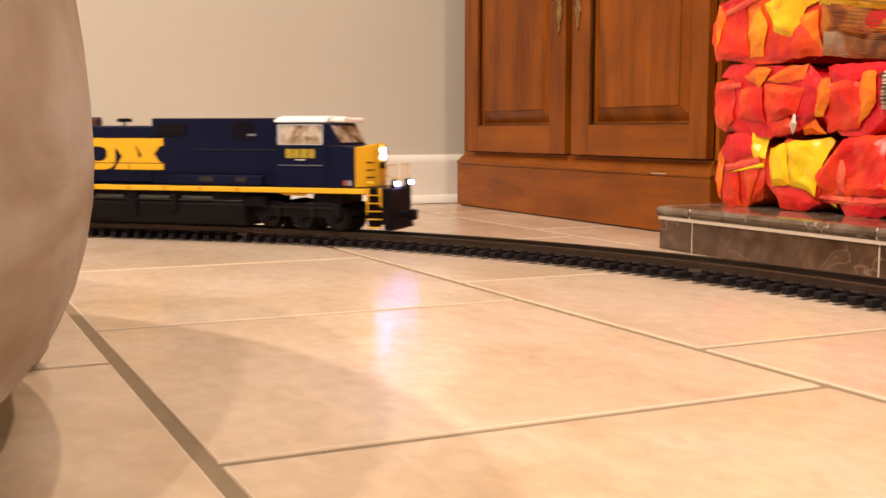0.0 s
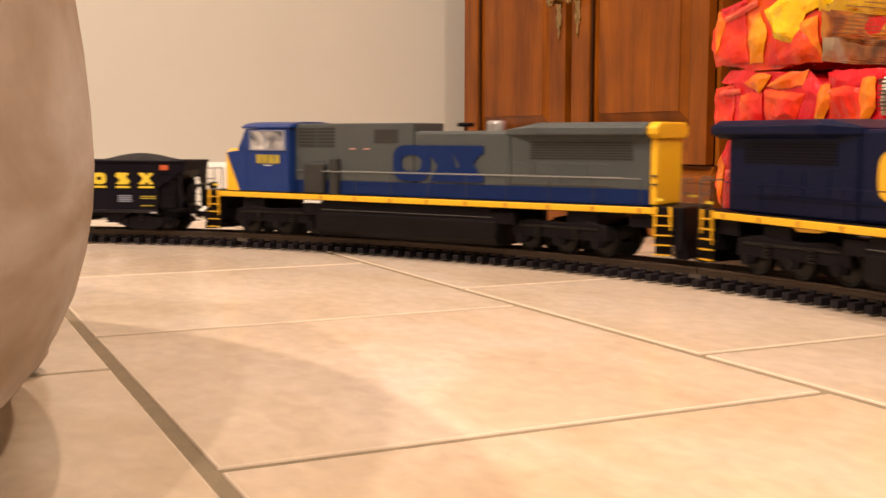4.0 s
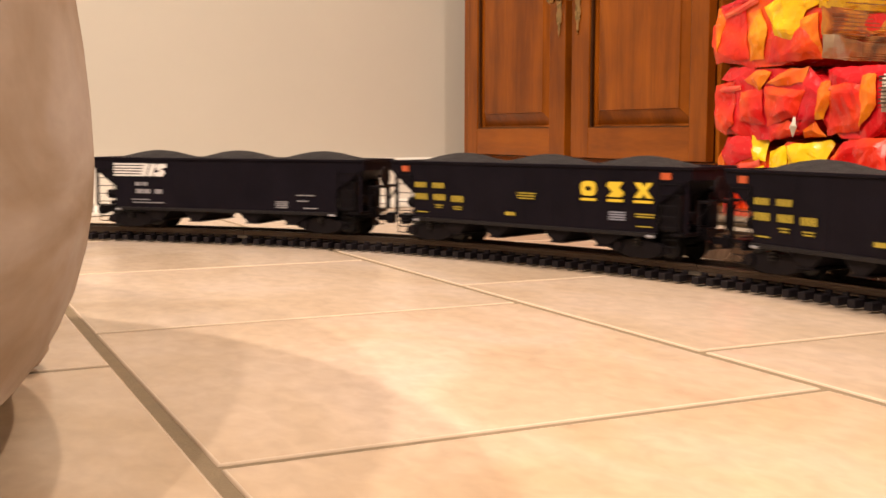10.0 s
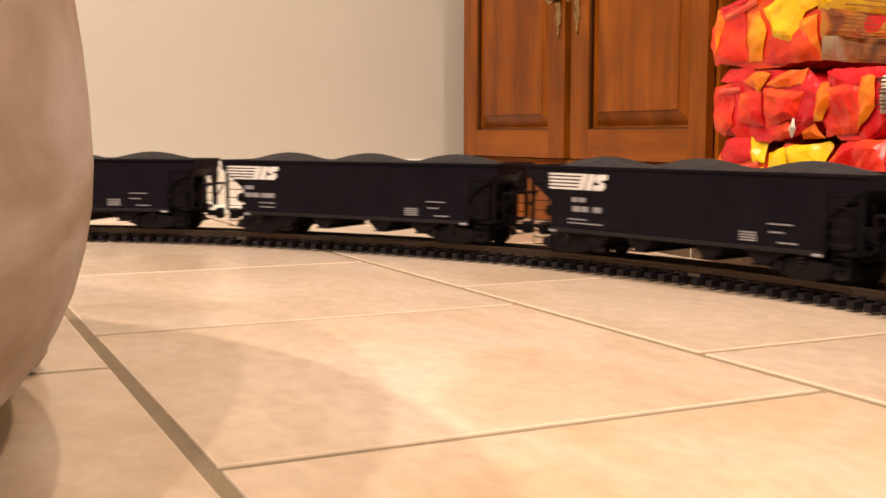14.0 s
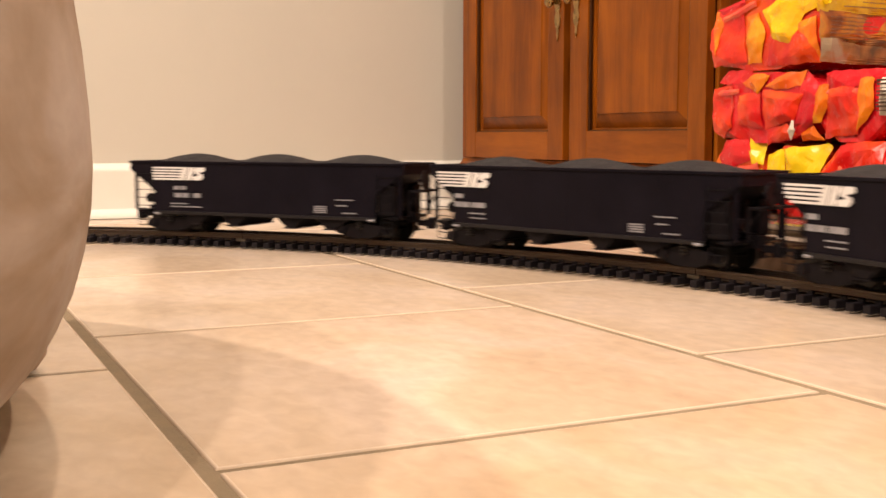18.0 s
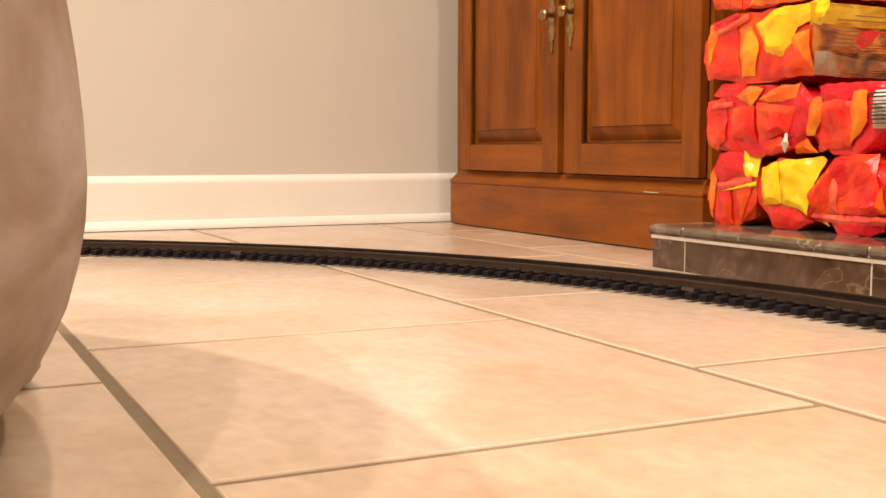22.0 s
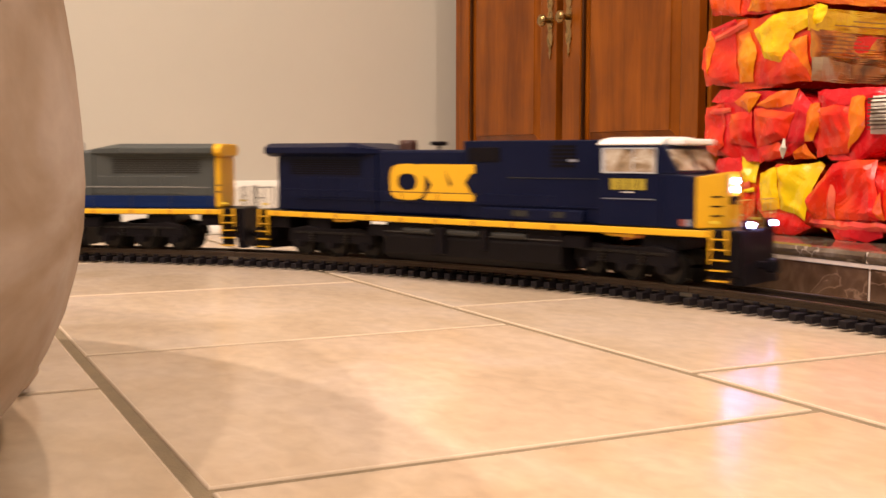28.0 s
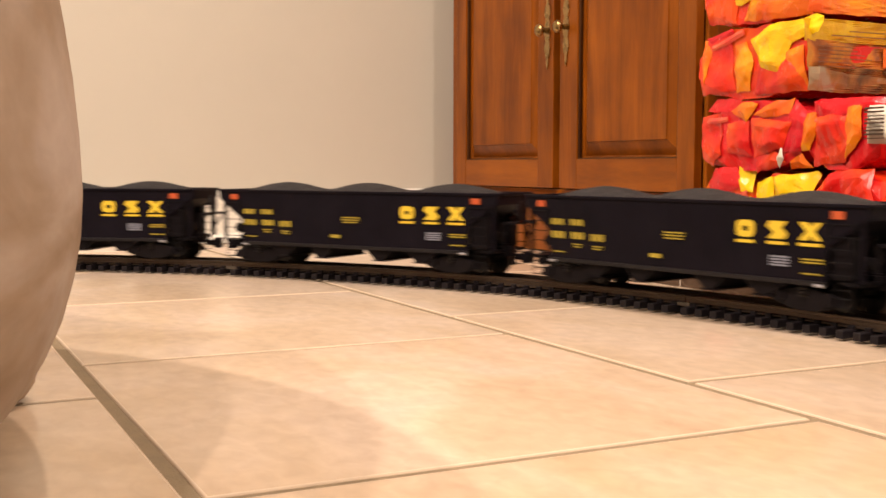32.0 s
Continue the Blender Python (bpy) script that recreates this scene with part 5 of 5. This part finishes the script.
flap(c, RED, [(0.501, 0.110), (0.456, 0.158), (0.395, 0.162), (0.380, 0.092), (0.496, 0.088)], 0.010, 0.005, seed=31)
flap(c, CRI, [(0.470, 0.086), (0.379, 0.088), (0.384, 0.072), (0.403, 0.067), (0.440, 0.072)], 0.008, 0.005, seed=32)
flap(c, AMB, [(0.397, 0.103), (0.381, 0.124), (0.376, 0.092), (0.394, 0.094)], 0.015, 0.003, seed=33)
flap(c, YEL, [(0.488, 0.085), (0.470, 0.085), (0.465, 0.073)], 0.009, 0.003, seed=34)
seam(a, 0.668, 0.1165, 0.600, 0.128, 0.010, 0.0095, 17)
seam(c, 0.4575, 0.150, 0.4575, 0.090, 0.014, 0.0125, 35)
seam(c, 0.512, 0.084, 0.374, 0.084, 0.010, 0.0125, 36)
d = fire_log(0.505, 0.697, 0.1585, 0.250, 4, mat=CRI)
flap(d, RED, [(0.699, 0.233), (0.655, 0.235), (0.650, 0.180), (0.672, 0.164), (0.690, 0.176)], 0.006, 0.006, seed=41)
flap(d, CRI, [(0.691, 0.238), (0.676, 0.256), (0.615, 0.252), (0.629, 0.236)], 0.002, 0.004, seed=42)
flap(d, RED, [(0.640, 0.222), (0.599, 0.224), (0.594, 0.176), (0.638, 0.183)], 0.009, 0.006, seed=43)
flap(d, AMB, [(0.636, 0.238), (0.607, 0.249), (0.582, 0.245), (0.603, 0.222)], 0.010, 0.005, seed=44)
flap(d, AMB, [(0.590, 0.231), (0.565, 0.244), (0.525, 0.250), (0.527, 0.230), (0.571, 0.226)], 0.010, 0.006, seed=45)
flap(d, RED, [(0.592, 0.227), (0.521, 0.219), (0.536, 0.187), (0.590, 0.176)], 0.014, 0.008, seed=46)
flap(d, RED, [(0.590, 0.176), (0.549, 0.183), (0.530, 0.168), (0.582, 0.156)], 0.011, 0.005, seed=47)
flap(d, LABEL, [(0.536, 0.196), (0.532, 0.174), (0.541, 0.163), (0.545, 0.172)], 0.017, 0.003, seed=48)
flap(d, CRI, [(0.523, 0.248), (0.497, 0.230), (0.505, 0.184), (0.536, 0.182)], 0.005, 0.005, seed=49)
e = fire_log(0.383, 0.503, 0.1605, 0.246, 5, mat=CRI)
flap(e, AMB, [(0.505, 0.230), (0.478, 0.229), (0.477, 0.211), (0.491, 0.184), (0.507, 0.183)], 0.012, 0.006, seed=51)
flap(e, AMB, [(0.535, 0.173), (0.506, 0.180), (0.488, 0.162), (0.528, 0.161)], 0.013, 0.006, seed=52)
flap(e, RED, [(0.478, 0.224), (0.436, 0.224), (0.414, 0.192), (0.433, 0.170), (0.488, 0.164)], 0.009, 0.006, seed=53)
flap(e, CRI, [(0.489, 0.244), (0.439, 0.245), (0.384, 0.244), (0.384, 0.234), (0.436, 0.224), (0.477, 0.225)], 0.006, 0.005, seed=54)
flap(e, AMB, [(0.430, 0.234), (0.408, 0.239), (0.406, 0.198), (0.433, 0.172), (0.436, 0.203)], 0.013, 0.006, seed=55)
flap(e, LABEL, [(0.398, 0.234), (0.362, 0.234), (0.360, 0.190), (0.396, 0.191)], 0.018, 0.0005, seed=56)
for k in range(9):
    z = 0.1955 + 0.0042 * k
    block("code_bar", PRINT, e, lx(0.8530), lx(0.8538), ly(0.366), ly(0.394), lz(z), lz(z + (0.0022 if k % 3 else 0.0012)))
seam(d, 0.694, 0.226, 0.640, 0.227, 0.007, 0.0095, 57)
seam(e, 0.486, 0.2195, 0.430, 0.2195, 0.008, 0.0125, 58)
g = fire_log(0.497, 0.702, 0.2525, 0.345, 6, label="fire log in red and yellow paper with a printed brown side")
flap(g, RED, [(0.700, 0.262), (0.690, 0.334), (0.640, 0.340), (0.628, 0.264)], 0.006, 0.006, seed=61)
flap(g, CRI, [(0.694, 0.338), (0.633, 0.346), (0.629, 0.340), (0.681, 0.329)], 0.011, 0.004, seed=62)
flap(g, AMB, [(0.695, 0.336), (0.678, 0.334), (0.676, 0.319), (0.689, 0.272)], 0.012, 0.004, seed=63)
flap(g, AMB, [(0.628, 0.324), (0.608, 0.326), (0.592, 0.300), (0.600, 0.262), (0.626, 0.262)], 0.008, 0.006, seed=64)
flap(g, RED, [(0.580, 0.296), (0.545, 0.300), (0.506, 0.300), (0.504, 0.257), (0.590, 0.257)], 0.006, 0.006, seed=65)
flap(g, AMB, [(0.534, 0.308), (0.506, 0.314), (0.502, 0.259), (0.524, 0.276)], 0.010, 0.004, seed=66)
flap(g, YEL, [(0.599, 0.328), (0.561, 0.343), (0.490, 0.349), (0.478, 0.345), (0.485, 0.326), (0.512, 0.322), (0.526, 0.317), (0.541, 0.282), (0.574, 0.289)], 0.015, 0.005, seed=67)
seam(g, 0.678, 0.322, 0.610, 0.339, 0.008, 0.0125, 68)
side = flap(g, PAPER_BROWN, [(0.862, 0.2845), (1.196, 0.2845), (1.196, 0.319), (0.862, 0.319)], 0.006, 0.004, 69, "y", 0.4965, "printed_side")
side["label"] = "brown printed side under clear film"
# Lower strip of print, with the film's grey reflection in its colour.
flap(g, PAPER_DARK, [(0.864, 0.256), (1.196, 0.256), (1.196, 0.286), (0.864, 0.286)], 0.005, 0.005, 70, "y", 0.4965, "printed_side")
flap(g, PAPER_OLIVE, [(0.858, 0.317), (1.19, 0.317), (1.19, 0.344), (0.858, 0.344)], 0.008, 0.004, 74, "y", 0.4965, "print_band")
for k in range(6):
    z = 0.3105 - 0.0048 * k
    block("print_bar", BROWNPRINT, side, lx(0.876), lx(0.930 + 0.012 * ((k * 5) % 4)), ly(0.4903), ly(0.4907), lz(z), lz(z + 0.0010))
for k in range(2):
    block("print_bar", BROWNPRINT, side, lx(0.895 + 0.03 * k), lx(1.08), ly(0.4884), ly(0.4888), lz(0.3235 + 0.006 * k), lz(0.3247 + 0.006 * k))
block("print_panel", PAPER_AMBER, side, lx(0.985), lx(1.05), ly(0.4903), ly(0.4907), lz(0.288), lz(0.312))
h = fire_log(0.497, 0.695, 0.3475, 0.440, 7, label="fire log in red and orange paper on top of the stack")
flap(h, RED, [(0.690, 0.356), (0.688, 0.430), (0.620, 0.432), (0.628, 0.352)], 0.006, 0.006, seed=71)
flap(h, YEL, [(0.650, 0.392), (0.560, 0.398), (0.560, 0.384), (0.620, 0.374), (0.640, 0.380)], 0.012, 0.005, seed=72)
flap(h, AMB, [(0.612, 0.352), (0.560, 0.350), (0.500, 0.350), (0.500, 0.380), (0.600, 0.380)], 0.007, 0.005, seed=73)
flap(h, PAPER_AMBER, [(0.862, 0.351), (1.196, 0.351), (1.196, 0.438), (0.862, 0.438)], 0.006, 0.005, 75, "y", 0.4965, "printed_side")
fire_log(0.300, 0.380, HT, 0.157, 8)


# ---- floor: each tile its own piece, a third of a tile offset from row to row ----
floor = tagged(block("floor", GROUT, None, LEFT_X, RIGHT_X, BACK_Y, WALL_Y, -0.03, -0.0013), "beige ceramic floor tiles with recessed tan grout", "floor", kind="structure")
GAP, LONG = 0.0092, 0.4126
w, l = PITCH - GAP, LONG - GAP * 0.8
TILES = {}


def tile_mesh(w, l, mat):
    """A tile with softly rounded edges; tiles of one size share a mesh."""
    key = (round(w, 4), round(l, 4), mat.name)
    if key not in TILES:
        bm = bmesh.new()
        rings = []
        for inset, z in ((0.0, -0.006), (0.0, -0.0017), (0.0003, -0.0009), (0.0008, -0.0003), (0.0015, -0.00005), (0.0022, 0.0)):
            rings.append([bm.verts.new((x, y, z)) for x, y in ((inset, inset), (w - inset, inset), (w - inset, l - inset), (inset, l - inset))])
        for a, b in zip(rings, rings[1:]):
            for i in range(4):
                bm.faces.new((a[i], a[(i + 1) % 4], b[(i + 1) % 4], b[i]))
        bm.faces.new(rings[-1]).material_index = 1
        TILES[key] = mesh_of("tile", bm, TILE_EDGE)
        TILES[key].materials.append(mat)
    return TILES[key]


for i in range(-8, 4):
    for k in range(-9, 5):
        x, y = i * PITCH - 0.001, (k + (i % 3) / 3) * LONG + GAP * 0.4
        x0, x1, y0, y1 = max(x, LEFT_X), min(x + w, RIGHT_X), max(y, BACK_Y), min(y + l, WALL_Y)
        if x1 - x0 > 0.01 and y1 - y0 > 0.01:
            same("tile", tile_mesh(x1 - x0, y1 - y0, TILE_WARM if k % 4 == 3 and i % 5 != 1 else TILE), floor, Matrix.Translation((x0, y0, 0)))

# ---- movement ----
# seconds, way run by the train (degrees of curve)
RUN = [(0, 0), (0.5, 6.33), (1, 12.66), (1.5, 19.0), (2, 25.35), (2.5, 31.7), (3, 38.05), (3.5, 44.45), (6, 76.24), (6.5, 82.53), (7, 88.8), (7.5, 95.2), (8, 101.65),
       (8.5, 108.05), (9, 114.4), (9.5, 120.65), (10, 126.85), (10.5, 133.15), (11, 139.55), (12, 152.0), (13, 164.9), (14, 178.25), (15, 192.1), (16, 206.25), (16.5, 213.35), (17, 220.5), (17.5, 227.85),
       (18, 235.2), (18.5, 242.6), (19, 250.1), (19.5, 257.7), (20, 265.6), (20.5, 273.8), (21, 282.2), (22, 299.4), (23, 316.9), (24, 334.6), (25, 352.5), (26, 370.5), (27, 388.7), (27.5, 397.75), (28, 406.8),
       (28.5, 415.9), (29, 425.0), (29.5, 434.1), (30, 443.1), (30.5, 452.0), (31, 460.85), (31.5, 469.8), (32, 478.85)]
PLACES = [(lead, 47.5, 0, 0.232), (trailing, 81.1, 180, 0.232)] + [(wagon, 106.7 + 21.1 * i, 0, 0.168) for i, wagon in enumerate(WAGONS)]


def run(t):
    """The way run at t, by a smooth curve through RUN."""
    ts, vs = [r[0] for r in RUN], [r[1] for r in RUN]
    i = min(max(np.searchsorted(ts, t, "right") - 1, 0), len(ts) - 2)

    def slope(j):
        a, b = max(j - 1, 0), min(j + 1, len(ts) - 1)
        return (vs[b] - vs[a]) / (ts[b] - ts[a])
    h = ts[i + 1] - ts[i]
    u = (t - ts[i]) / h
    return (vs[i] * (1 + 2 * u) * (1 - u) ** 2 + h * slope(i) * u * (1 - u) ** 2 + vs[i + 1] * u * u * (3 - 2 * u) + h * slope(i + 1) * u * u * (u - 1))


def seat(s, reach):
    """A vehicle's pose with both trucks on the track, its middle at s."""
    ax, ay, _ = along(s - reach / DEG)
    bx, by, _ = along(s + reach / DEG)
    return (ax + bx) / 2, (ay + by) / 2, math.degrees(math.atan2(ay - by, ax - bx))


def motions():
    for thing, place, turned, reach in PLACES:
        rows = []
        for k in range(0, 129):
            t = k * 0.25
            x, y, h = seat(place - run(t), reach)
            rows.append((t, pose(x, y, 0, 0, 0, h + turned)))
        walk(thing, rows)


motions()
